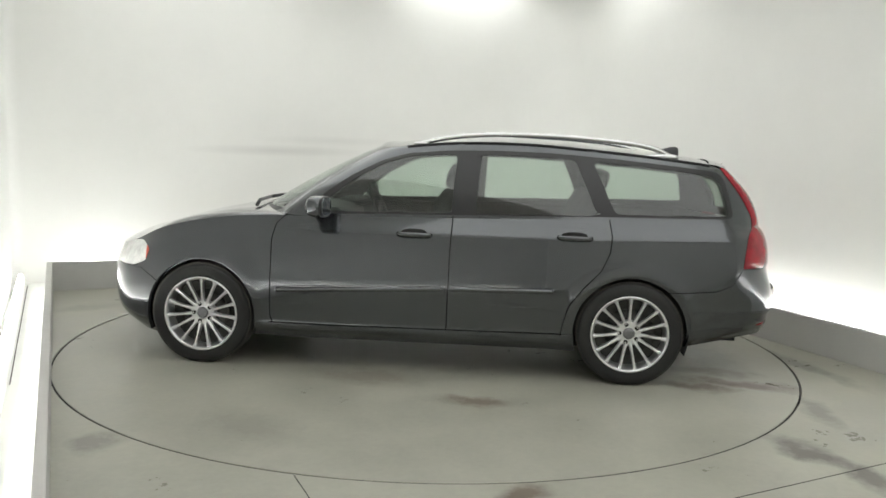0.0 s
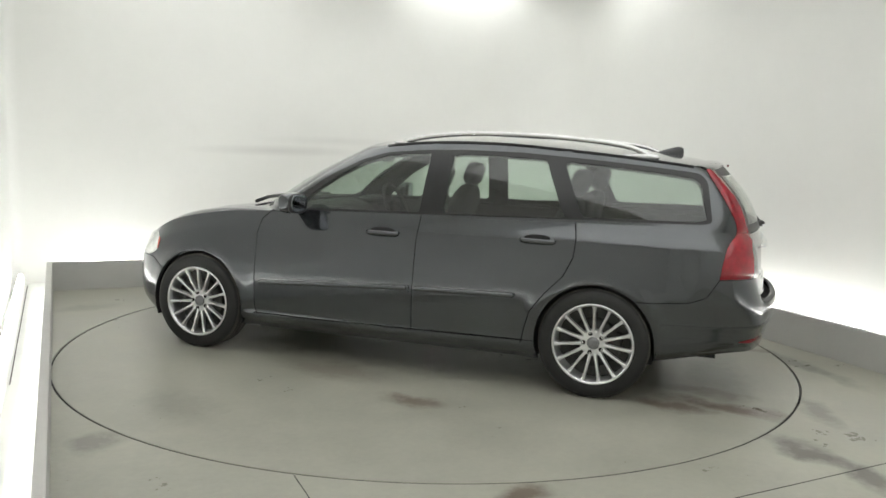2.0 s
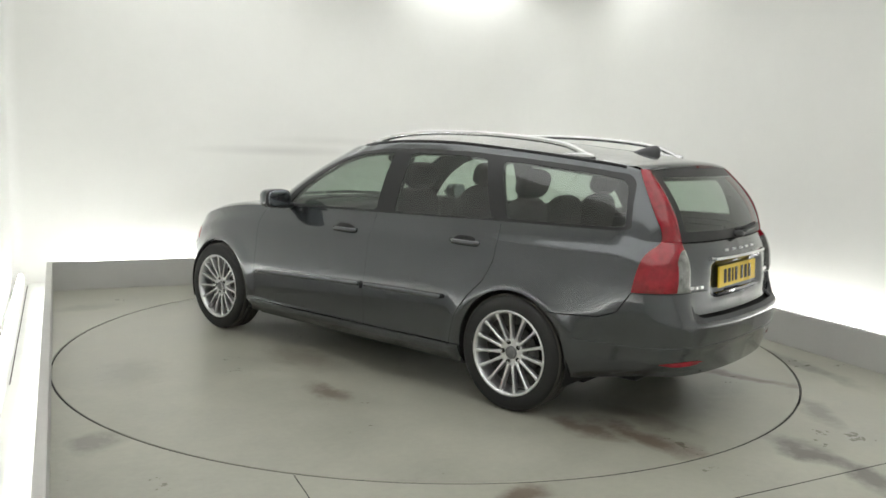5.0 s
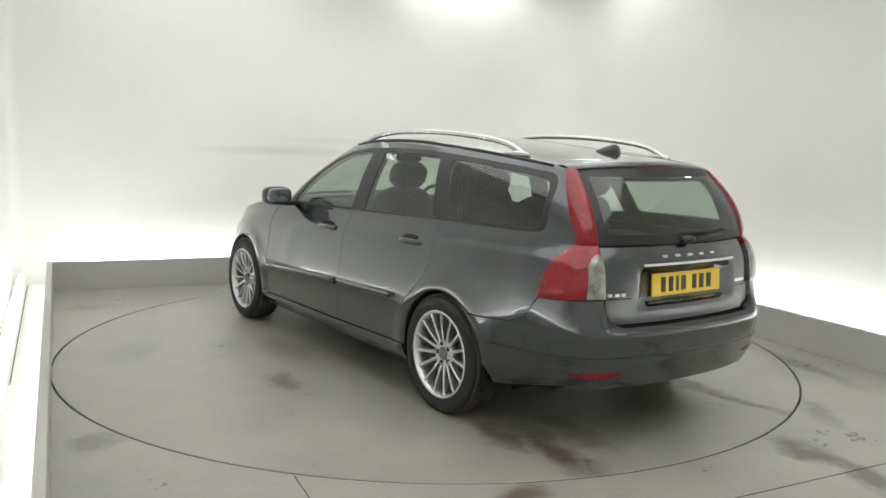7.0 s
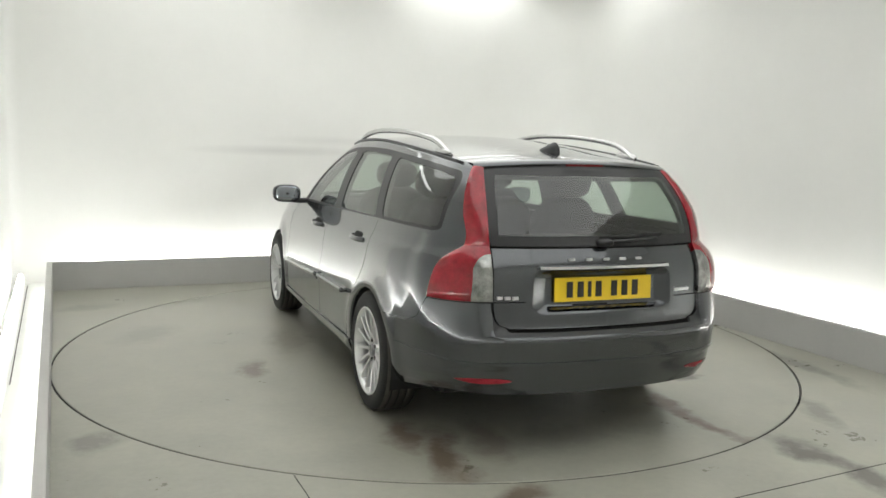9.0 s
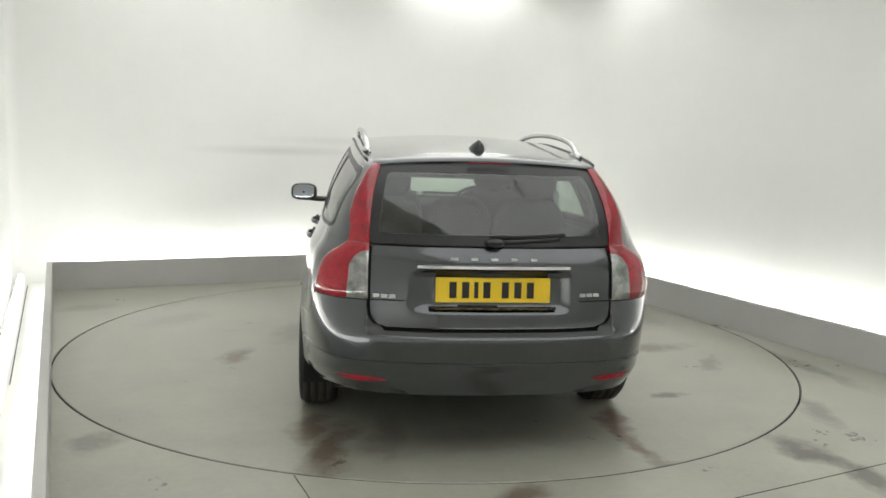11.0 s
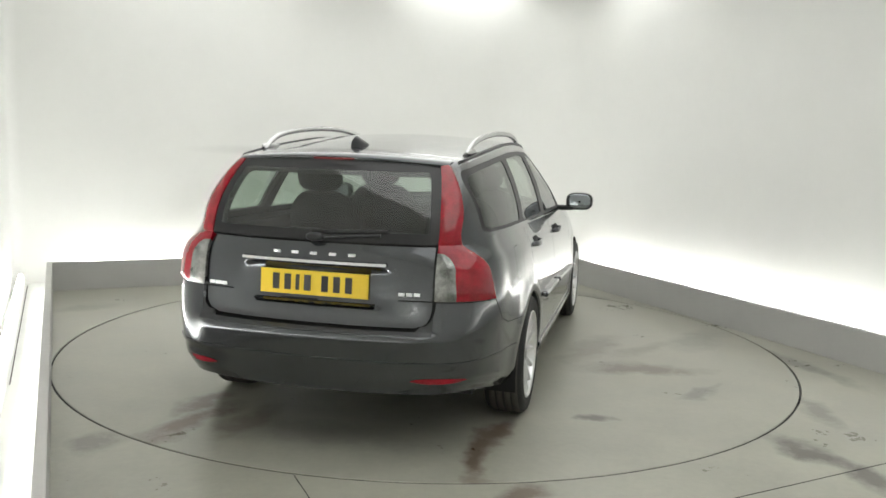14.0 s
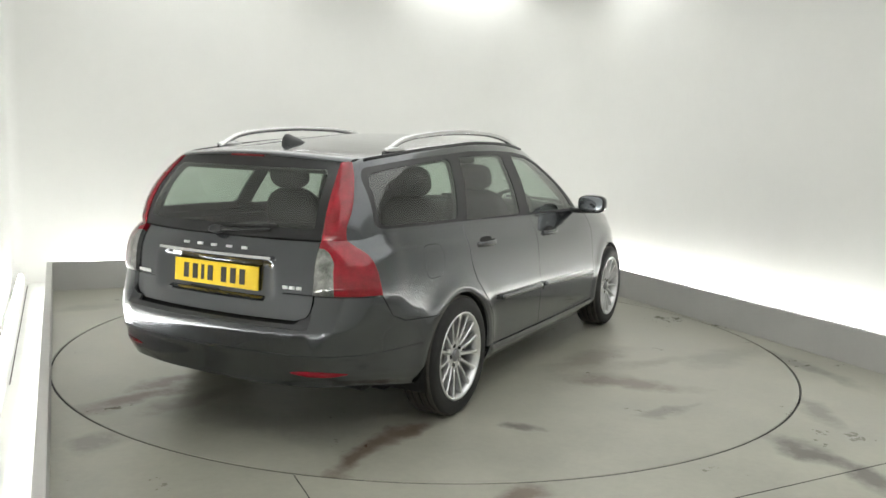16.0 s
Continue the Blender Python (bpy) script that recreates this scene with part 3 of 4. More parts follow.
def build_body():
    bm, layer = body_skin()
    band = lambda f: f[layer]
    for g in [g_arch, rub(DLO), *[rub(q) for q in PANES], rub(STRIP_F), rub(STRIP_R), g_lamp, lambda p: np.maximum(g_lamp(p), g_clear(p)), g_rear_glass, g_rear_pane, g_screen, lambda p: p[:, 1] - 1.757, lambda p: np.maximum(inside(HEADLAMP, p[:, 1], p[:, 2]), .3 - np.abs(p[:, 0]))]:
        cut(bm, g)
    lip = lambda p: np.maximum.reduce([np.abs(p[:, 2] - .458) - .006, p[:, 1] + 1.66])
    flap = lambda p: np.maximum(inside(FLAP, p[:, 1], p[:, 2]), .4 - p[:, 0])
    cut(bm, lambda p: p[:, 2] - .458 + 9 * (p[:, 1] > -1.6))
    cut(bm, lip)
    cut(bm, lambda p: np.maximum.reduce([.583 - p[:, 2], np.abs(p[:, 0]) - .56, p[:, 1] + 1.9]))
    cut(bm, flap)
    w = .0032
    joints = [lambda p: SIDE(p, np.maximum(along(DOOR_F, p[:, 1], p[:, 2]) * 0 + np.abs(along(DOOR_F, p[:, 1], p[:, 2])) - w, 0 * p[:, 0] - 1)),
              lambda p: SIDE(p, np.abs(along(DOOR_M, p[:, 1], p[:, 2])) - w), lambda p: SIDE(p, np.abs(along(DOOR_R, p[:, 1], p[:, 2])) - w),
              lambda p: SIDE(p, np.abs(along(SILL_TOP, p[:, 1], p[:, 2])) - w),
              lambda p: SIDE(p, np.abs(along(BUMPER_R, p[:, 1], p[:, 2])) - .0025), lambda p: np.abs(g_gate(p)) - .008,
              lambda p: np.maximum(np.abs(p[:, 2] - .970) - .003, g_gate(p)),
              lambda p: SIDE(p, np.abs(along(BUMPER_F, p[:, 1], p[:, 2])) - .0025), lambda p: np.abs(flap(p)) - .0013]
    for line in (DOOR_F, DOOR_M, DOOR_R, SILL_TOP, BUMPER_R, BUMPER_F):
        cut(bm, on_side(line))
    cut(bm, g_gate), cut(bm, lambda p: np.maximum(p[:, 2] - .970, p[:, 1] + 1.6))
    for g in joints:
        cut(bm, g)
    bm.normal_update()
    bm.verts.index_update()
    bm.faces.ensure_lookup_table()
    co = np.array([v.co for v in bm.verts])
    nor = np.array([v.normal for v in bm.verts])
    tri = np.array([[v.index for v in f.verts] for f in bm.faces])
    bands = np.array([f[layer] for f in bm.faces])
    bm.free()
    mid = co[tri].mean(1)
    x, y, z = mid.T
    ax = np.abs(x)
    name = np.full(len(tri), "body_side", dtype=object)
    name[(bands == 0)] = "body_side"
    name[bands == 2] = "roof"
    name[bands == 3] = "bonnet"
    low = bands == 0
    fr = along(DOOR_F, y, z) > 0
    name[low & (along(BUMPER_R, y, z) > 0) & (y < -1.45)] = "rear_bumper"
    name[low & (y < -1.6) & (ax < .60) & (z < .606)] = "rear_bumper"
    ahead = y > np.interp(z, [q[1] for q in DOOR_F[::-1]], [q[0] for q in DOOR_F[::-1]])
    mids = y > np.interp(z, [q[1] for q in DOOR_M[::-1]], [q[0] for q in DOOR_M[::-1]])
    rears = y > np.interp(z, [q[1] for q in DOOR_R[::-1]], [q[0] for q in DOOR_R[::-1]])
    sill = z < np.interp(y, [-.885, -.4, .5, .93], [.298, .292, .284, .283])
    name[low & ~ahead & mids] = "front_door"
    name[low & ~mids & rears] = "rear_door"
    name[low & sill & (y < AXLE_F) & (y > AXLE_R)] = "sill"
    name[low & ahead] = "front_wing"
    name[low & ahead & ((along(BUMPER_F, y, z) > 0) | (ax < .55)) & (y > 1.58)] = "front_bumper"
    name[(bands == 1)] = "pillar"
    name[(bands == 1) & (y > -.2) & (ax < .66) & (y > .2) & (z < 1.0)] = "scuttle"
    name[(name == "rear_bumper") & (z > .583) & (ax < .56) & (y < -1.9)] = "bumper_step"
    name[(name == "rear_bumper") & (lip(mid) < 0)] = "bumper_lip"
    name[(name == "body_side") & (flap(mid) < 0)] = "fuel_flap"
    gate = g_gate(mid) < 0
    name[gate & low] = "tailgate"
    name[gate & (bands == 1)] = "tailgate_trim"
    name[gate & (bands == 1) & (z < .97)] = "tailgate"
    head = (inside(HEADLAMP, y, z) < 0) & (ax > .3) & low & (y > 1.6)
    name[head] = "headlamp"
    name[(SIDE(mid, inside(DLO, y, z)) < 0) & (bands == 1)] = "window_trim"
    for q, n in zip(PANES, ("front_window", "rear_window", "quarter_window")):
        name[(SIDE(mid, inside(q, y, z)) < 0) & (bands == 1)] = n
    name[(g_screen(mid) < 0) & (bands == 1)] = "windscreen"
    name[(g_rear_pane(mid) < 0) & (bands == 1)] = "rear_screen"
    lamp = g_lamp(mid) < 0
    name[lamp] = "tail_lamp"
    name[lamp & (g_clear(mid) < 0) & low] = "clear_lens"
    name[(SIDE(mid, inside(STRIP_F, y, z)) < 0) & low] = "front_strip"
    name[(SIDE(mid, inside(STRIP_R, y, z)) < 0) & low] = "rear_strip"
    for g in joints:
        name[(g(mid) < 0) & ~lamp & ((bands == 0) | (np.abs(z - .97) < .01))] = ""
    arch = g_arch(mid) < 0
    name[arch] = ""

    # the lamps stand proud with softly rounded rims
    lens = np.isin(name, ["tail_lamp", "clear_lens"])
    swell, lens_nor = np.zeros(len(co)), nor.copy()
    t = tri[lens]
    e = np.sort(np.vstack([t[:, [0, 1]], t[:, [1, 2]], t[:, [2, 0]]]), 1)
    pair, count = np.unique(e, axis=0, return_counts=True)
    rim = co[np.unique(pair[count == 1])]
    who = np.unique(t)
    far = np.array([np.sqrt(((rim - co[i]) ** 2).sum(1).min()) for i in who])
    swell[who] = .009 * np.sin(np.clip(far / .034, 0, 1) * math.pi / 2)
    up = co + nor * swell[:, None]
    face = np.cross(up[t[:, 1]] - up[t[:, 0]], up[t[:, 2]] - up[t[:, 0]])
    total = np.zeros_like(co)
    for i in range(3):
        np.add.at(total, t[:, i], face)
    lens_nor[who] = total[who] / (np.linalg.norm(total[who], axis=1)[:, None] + 1e-12)

    def panel(label, mask, mat, parent, text="", lift=0.0, depth=.012, crowned=False):
        t = tri[mask]
        if not len(t):
            return None
        used, flat = np.unique(t, return_inverse=True)
        t = flat.reshape(-1, 3)
        p, n = co[used] + nor[used] * lift, nor[used]
        if crowned:
            p, n = p + n * swell[used][:, None], lens_nor[used]
        e = np.sort(np.vstack([t[:, [0, 1]], t[:, [1, 2]], t[:, [2, 0]]]), 1)
        d = np.vstack([t[:, [0, 1]], t[:, [1, 2]], t[:, [2, 0]]])
        _, first, count = np.unique(e, axis=0, return_index=True, return_counts=True)
        rim = d[first[count == 1]]
        verts = [tuple(v) for v in p]
        faces = [tuple(int(i) for i in f) for f in t]
        normals = [tuple(n[i]) for f in t for i in f]
        for a, b in rim:
            k = len(verts)
            verts += [tuple(p[a]), tuple(p[b]), tuple(p[b] - n[b] * depth), tuple(p[a] - n[a] * depth)]
            faces.append((k + 1, k, k + 3, k + 2))
            w_ = np.cross(p[b] - p[a], n[a])
            w_ = w_ / (np.linalg.norm(w_) + 1e-9)
            w_ = (w_ + n[a] * (.15 if lift > 0 else 1)) / np.linalg.norm(w_ + n[a] * (.15 if lift > 0 else 1))
            normals += [tuple(w_)] * 4
        me = bpy.data.meshes.new(label)
        me.from_pydata(verts, [], faces)
        me.materials.append(mat)
        me.shade_smooth()
        me.normals_split_custom_set(normals)
        ob = new(label, me)
        ob.parent = parent
        if text:
            ob["label"] = text
        return ob

    made = {}
    for key, mat in (("roof", PAINT), ("bonnet", PAINT), ("tailgate", PAINT), ("rear_bumper", PAINT), ("front_bumper", PAINT), ("scuttle", TRIM)):
        made[key] = panel(key, name == key, mat, car, lift=-.012 if key == "tailgate" else 0, depth=.02)
    made["tailgate_trim"] = panel("glass_border", name == "tailgate_trim", TRIM, made["tailgate"], "black border of the rear screen")
    ob = panel("rear_screen", name == "rear_screen", GLASS, made["tailgate"], "green tinted rear screen", depth=.004)
    ob.visible_shadow = False
    ob = panel("windscreen", name == "windscreen", GLASS, car, depth=.004)
    ob.visible_shadow = False
    panel("bumper_lip", name == "bumper_lip", PAINT, made["rear_bumper"], lift=.004, depth=.012)
    panel("bumper_step", name == "bumper_step", PLASTIC, made["rear_bumper"], "black plastic step under the tailgate", lift=.001)
    panel("fuel_flap", name == "fuel_flap", PAINT, car)
    for s in (-1, 1):
        side = np.sign(x) == s
        for key, mat in (("front_wing", PAINT), ("body_side", PAINT), ("sill", PAINT), ("pillar", PAINT), ("front_door", PAINT), ("rear_door", PAINT)):
            made[key, s] = panel(key, side & (name == key), mat, car, lift=.010 if key == "sill" else 0)
        panel("window_trim", side & (name == "window_trim"), TRIM, car, "black window surround", lift=-.002)
        for key, owner in (("front_window", ("front_door", s)), ("rear_window", ("rear_door", s)), ("quarter_window", ("body_side", s))):
            ob = panel(key, side & (name == key), GLASS, made[owner], "green tinted side window", depth=.004, lift=-.006)
            ob.visible_shadow = False
        panel("rubbing_strip", side & (name == "front_strip"), PAINT, made["front_door", s], lift=.015, depth=.022)
        panel("rubbing_strip", side & (name == "rear_strip"), PAINT, made["rear_door", s], lift=.015, depth=.022)
        lamp_ob = panel("tail_lamp", side & (name == "tail_lamp"), RED, car, "tall red tail lamp", lift=.004, depth=.03, crowned=True)
        panel("clear_lens", side & (name == "clear_lens"), CLEAR, lamp_ob, "clear reversing lamp lens", lift=.004, depth=.03, crowned=True)
        lamp_ob = panel("headlamp", side & (name == "headlamp") & (y > 1.757), HEAD, car, "clear headlamp", lift=.003, depth=.03)
        panel("side_marker", side & (name == "headlamp") & (y <= 1.757), AMBER, lamp_ob, "pink side marker lens", lift=.003, depth=.03)
    # black inner shell, seen through the joints and as the cabin's lining
    opened = np.isin(name, ["front_window", "rear_window", "quarter_window", "windscreen", "rear_screen"]) | arch
    keep = ~opened
    used, flat = np.unique(tri[keep], return_inverse=True)
    me = bpy.data.meshes.new("inner_shell")
    me.from_pydata([tuple(v) for v in co[used] - nor[used] * .034], [], [tuple(int(i) for i in f) for f in flat.reshape(-1, 3)])
    me.materials.append(SHELL)
    me.shade_smooth()
    new("inner_shell", me).parent = car
    return made


BODY = build_body()
from mathutils.bvhtree import BVHTree


def lathe(bm, profile, n=48, axis="X", full=True):
    """Turns a profile of (offset along the axis, radius) round the axis."""
    rings = []
    for o, r in profile:
        rings.append([bm.verts.new((o, r * math.cos(2 * math.pi * i / n), r * math.sin(2 * math.pi * i / n))) for i in range(n)])
    for a, b in zip(rings, rings[1:]):
        for i in range(n):
            bm.faces.new((a[i], a[(i + 1) % n], b[(i + 1) % n], b[i]))
    return rings


TREAD = material("grey_brown_tread_rubber", (0.055, 0.050, 0.044), 0.8, vary=0.25, scale=20)


def spoke_mesh():
    bm = bmesh.new()
    w0, w1 = .0098, .0068
    rings = []
    for o, r, w in ((.056, .050, w0), (.066, .085, w0 * .86), (.075, .14, w1), (.081, .195, w1 * 1.15), (.084, .219, w1 * 1.9)):
        rings.append([bm.verts.new(q) for q in ((o - .03, -w * 1.15, r), (o - .004, -w, r), (o, -w * .55, r), (o, w * .55, r), (o - .004, w, r), (o - .03, w * 1.15, r))])
    for a, b in zip(rings, rings[1:]):
        for i in range(6):
            bm.faces.new((a[i], b[i], b[(i + 1) % 6], a[(i + 1) % 6]))
    bmesh.ops.recalc_face_normals(bm, faces=bm.faces)
    me = bpy.data.meshes.new("spoke")
    bm.to_mesh(me)
    bm.free()
    me.materials.append(ALLOY)
    return me


SPOKE = spoke_mesh()
CAP = material("dull_grey_cap", (.22, .22, .23), .35, metal=.6, vary=.2, scale=60)
IRON = material("dull_brake_iron", (.07, .068, .065), .5, metal=.7, vary=.15, scale=14)


def build_wheel(x, y):
    s = 1 if x > 0 else -1
    wheel = new("wheel")
    wheel.parent = car
    wheel.matrix_basis = pose(x, y, WHEEL_R, 0, 0, 0 if s > 0 else 180)
    bm = bmesh.new()
    lathe(bm, [(-.10, .232), (-.105, .262), (-.102, .295), (-.090, .308), (-.05, .3115), (.0, .312), (.045, .3115), (.082, .308), (.093, .296), (.097, .268), (.094, .240), (.088, .226)], 56)
    bmesh.ops.recalc_face_normals(bm, faces=bm.faces)
    part("tyre", bm, RUBBER, wheel, smooth=True)
    for k in (-.060, -.022, .020, .058):
        bm = bmesh.new()
        lathe(bm, [(k - .015, .3120), (k - .013, .3180), (k + .013, .3180), (k + .015, .3120)], 56)
        part("tread_rib", bm, TREAD, wheel, "grey-brown tyre tread", smooth=True)
    bm = bmesh.new()
    lathe(bm, [(-.09, .228), (-.05, .213), (.03, .208), (.068, .212), (.086, .219), (.093, .223), (.096, .229), (.091, .2345), (.080, .2345)], 64)
    bmesh.ops.recalc_face_normals(bm, faces=bm.faces)
    rim = part("rim", bm, ALLOY, wheel, "silver alloy rim", smooth=True)
    for k in range(15):
        ob = new("spoke", SPOKE)
        ob.parent = wheel
        ob.matrix_basis = Matrix.Rotation(2 * math.pi * k / 15, 4, "X")
    bm = bmesh.new()
    lathe(bm, [(.02, .078), (.050, .077), (.058, .072), (.060, .066), (.054, .043), (.056, .036)], 40)
    bmesh.ops.recalc_face_normals(bm, faces=bm.faces)
    hub = part("hub", bm, ALLOY, wheel, smooth=True)
    bm = bmesh.new()
    lathe(bm, [(.048, .036), (.063, .034), (.068, .030), (.0695, .018), (.070, .0005)], 32)
    bmesh.ops.recalc_face_normals(bm, faces=bm.faces)
    part("centre_cap", bm, CAP, hub, "grey wheel centre cap", smooth=True)
    for k in range(5):
        a = 2 * math.pi * (k + .5) / 5
        bm = bmesh.new()
        lathe(bm, [(.050, .0125), (.0605, .0125), (.0605, .009), (.058, .0085), (.058, .0005)], 12)
        bmesh.ops.translate(bm, verts=bm.verts, vec=(0, .056 * math.cos(a), .056 * math.sin(a)))
        part("wheel_bolt", bm, SHELL, hub)
    bm = bmesh.new()
    lathe(bm, [(.0, .14), (.02, .14), (.02, .05)], 40)
    lathe(bm, [(-.01, .213), (-.012, .01)], 40)
    part("brake_disc", bm, IRON, wheel, "dull grey brake disc behind the spokes", smooth=True)
    bm = bmesh.new()
    rows = [[bm.verts.new((o, r * math.cos(a), r * math.sin(a))) for o, r in ((.0, .085), (.034, .085), (.040, .10), (.040, .145), (.030, .160), (.0, .160))] for a in np.linspace(-.42, .42, 10)]
    for a, b in zip(rows, rows[1:]):
        for i in range(5):
            bm.faces.new((a[i], b[i], b[i + 1], a[i + 1]))
    bm.faces.new(rows[0]), bm.faces.new(rows[-1][::-1])
    bmesh.ops.recalc_face_normals(bm, faces=bm.faces)
    part("brake_caliper", bm, IRON, wheel, "cast metal brake caliper")
    return wheel


def wheel_well(x, y):
    bm = bmesh.new()
    n, s = 24, (1 if x > 0 else -1)
    rows = [[bm.verts.new((s * xo, y + .352 * math.cos(a), WHEEL_R + .352 * math.sin(a))) for a in np.linspace(-.35, math.pi + .35, n)] for xo in (.855, .55)]
    for i in range(n - 1):
        bm.faces.new((rows[0][i], rows[0][i + 1], rows[1][i + 1], rows[1][i]))
    bm.faces.new(rows[1])
    part("wheel_well", bm, SHELL, car, "black wheel arch liner")


for sx in (-1, 1):
    for wy in (AXLE_F, AXLE_R):
        build_wheel(sx * TRACK, wy)
        wheel_well(sx, wy)


def blob(bm, centre, size, power=2.6, n=20, turn=None):
    """A soft-edged block: a superellipsoid."""
    rings = []
    for i in range(1, n):
        b = math.pi * i / n - math.pi / 2
        ring = []
        for j in range(2 * n):
            a = math.pi * j / n
            f = lambda v: math.copysign(abs(v) ** (2 / power), v)
            v = Vector((f(math.cos(b)) * f(math.cos(a)) * size[0], f(math.cos(b)) * f(math.sin(a)) * size[1], f(math.sin(b)) * size[2]))
            ring.append(bm.verts.new(Vector(centre) + (turn @ v if turn else v)))
        rings.append(ring)
    for a, b in zip(rings, rings[1:]):
        for j in range(2 * n):
            bm.faces.new((a[j], a[(j + 1) % (2 * n)], b[(j + 1) % (2 * n)], b[j]))
    bm.faces.new(rings[0][::-1])
    bm.faces.new(rings[-1])
    return bm


def tube(bm, points, rx, rz=None, n=10):
    """A bar of oval section along a line."""
    p = [Vector(q) for q in points]
    rings = []
    for i, q in enumerate(p):
        d = (p[min(i + 1, len(p) - 1)] - p[max(i - 1, 0)]).normalized()
        side = d.cross(Vector((0, 0, 1))).normalized()
        up = side.cross(d)
        rings.append([bm.verts.new(q + side * rx * math.cos(2 * math.pi * k / n) + up * (rz or rx) * math.sin(2 * math.pi * k / n)) for k in range(n)])
    for a, b in zip(rings, rings[1:]):
        for k in range(n):
            bm.faces.new((a[k], a[(k + 1) % n], b[(k + 1) % n], b[k]))
    bm.faces.new(rings[0][::-1]), bm.faces.new(rings[-1])
    return bm


def roof_edge_at(y):
    e = spline(ROOF_EDGE, 200)
    e = e[(e[:, 0] > .45)]
    k = np.argsort(e[:, 1])
    return float(np.interp(y, e[k, 1], e[k, 0])), float(np.interp(y, e[k, 1], e[k, 2]))


def faces_of(meshes):
    faces, first = [], 0
    for m in meshes:
        faces += [[first + i for i in f.vertices] for f in m.data.polygons]
        first += len(m.data.vertices)
    return faces


def handles_and_mirrors():
    for s in (-1, 1):
        for door, y, z, x in (("front_door", .035, .862, .838), ("rear_door", -.935, .878, .834)):
            holder = BODY[door, s]
            # shade of the handle hollow, put on as a black bulge
            bm = bmesh.new()
            blob(bm, (s * (x - .006), y, z + .004), (.011, .084, .034), 2.4, 12)
            cup = part("handle_recess", bm, SHELL, holder, "black patch for the shaded handle recess", smooth=True)
            bm = bmesh.new()
            pts = [(s * (x - .005), y - .108, z), (s * (x + .016), y - .085, z), (s * (x + .028), y - .04, z + .001), (s * (x + .030), y + .02, z + .002), (s * (x + .024), y + .07, z + .002), (s * (x - .002), y + .10, z + .002)]
            tube(bm, [tuple(q) for q in spline(pts, 16)], .009, .015)
            part("door_handle", bm, PAINT, holder, smooth=True)
            strip = STRIP_F if door == "front_door" else STRIP_R
            ya, yb = min(q[0] for q in strip) + .012, max(q[0] for q in strip) - .012
            skin = BVHTree.FromPolygons([v.co.copy() for m in (holder, *holder.children) for v in m.data.vertices], faces_of((holder, *holder.children)))
            pts = []
            for yy in np.linspace(ya, yb, 24):
                hit = skin.ray_cast(Vector((s * 1.5, yy, float(np.interp(yy, [-.835, -.2, -.165, .885], [.558, .546, .545, .492])))), Vector((-s, 0, 0)))[0]
                if hit:
                    pts.append((hit.x + s * .002, yy, hit.z))
            bm = bmesh.new()
            tube(bm, pts, .010, .014, 12)
            part("strip_bead", bm, PAINT, holder, "raised bead of the rubbing strip", smooth=True)
        mirror = new("door_mirror")
        mirror.parent = car
        bm = bmesh.new()
        blob(bm, (s * .945, .600, 1.022), (.098, .058, .064), 3.0, 16, Matrix.Rotation(s * radians(12), 3, "Z"))
        bm.normal_update()
        for v in bm.verts:
            if v.co.y < .57:
                v.co.y = .57 + (v.co.y - .57) * .35
        part("mirror_housing", bm, PAINT, mirror, smooth=True)
        bm = bmesh.new()
        blob(bm, (s * .945, .551, 1.022), (.083, .005, .053), 3.4, 14, Matrix.Rotation(s * radians(6), 3, "Z"))
        part("mirror_glass", bm, MIRROR, mirror, smooth=True)
        bm = bmesh.new()
        blob(bm, (s * .945, .560, 1.021), (.096, .014, .062), 3.2, 14, Matrix.Rotation(s * radians(6), 3, "Z"))
        part("mirror_rim", bm, TRIM, mirror, smooth=True)
        bm = bmesh.new()
        tube(bm, [(s * .76, .64, .965), (s * .83, .625, .966), (s * .90, .61, .972)], .035, .020)
        part("mirror_foot", bm, TRIM, mirror, smooth=True)
        bm = bmesh.new()
        box(bm, s * .945 - .06, s * .945 + .06, .645, .668, 1.005, 1.03, .004)
        part("side_repeater", bm, CLEAR, mirror)


RAIL = material("brushed_rail_metal", (.58, .58, .58), .24, metal=1.0, vary=.05, scale=30)


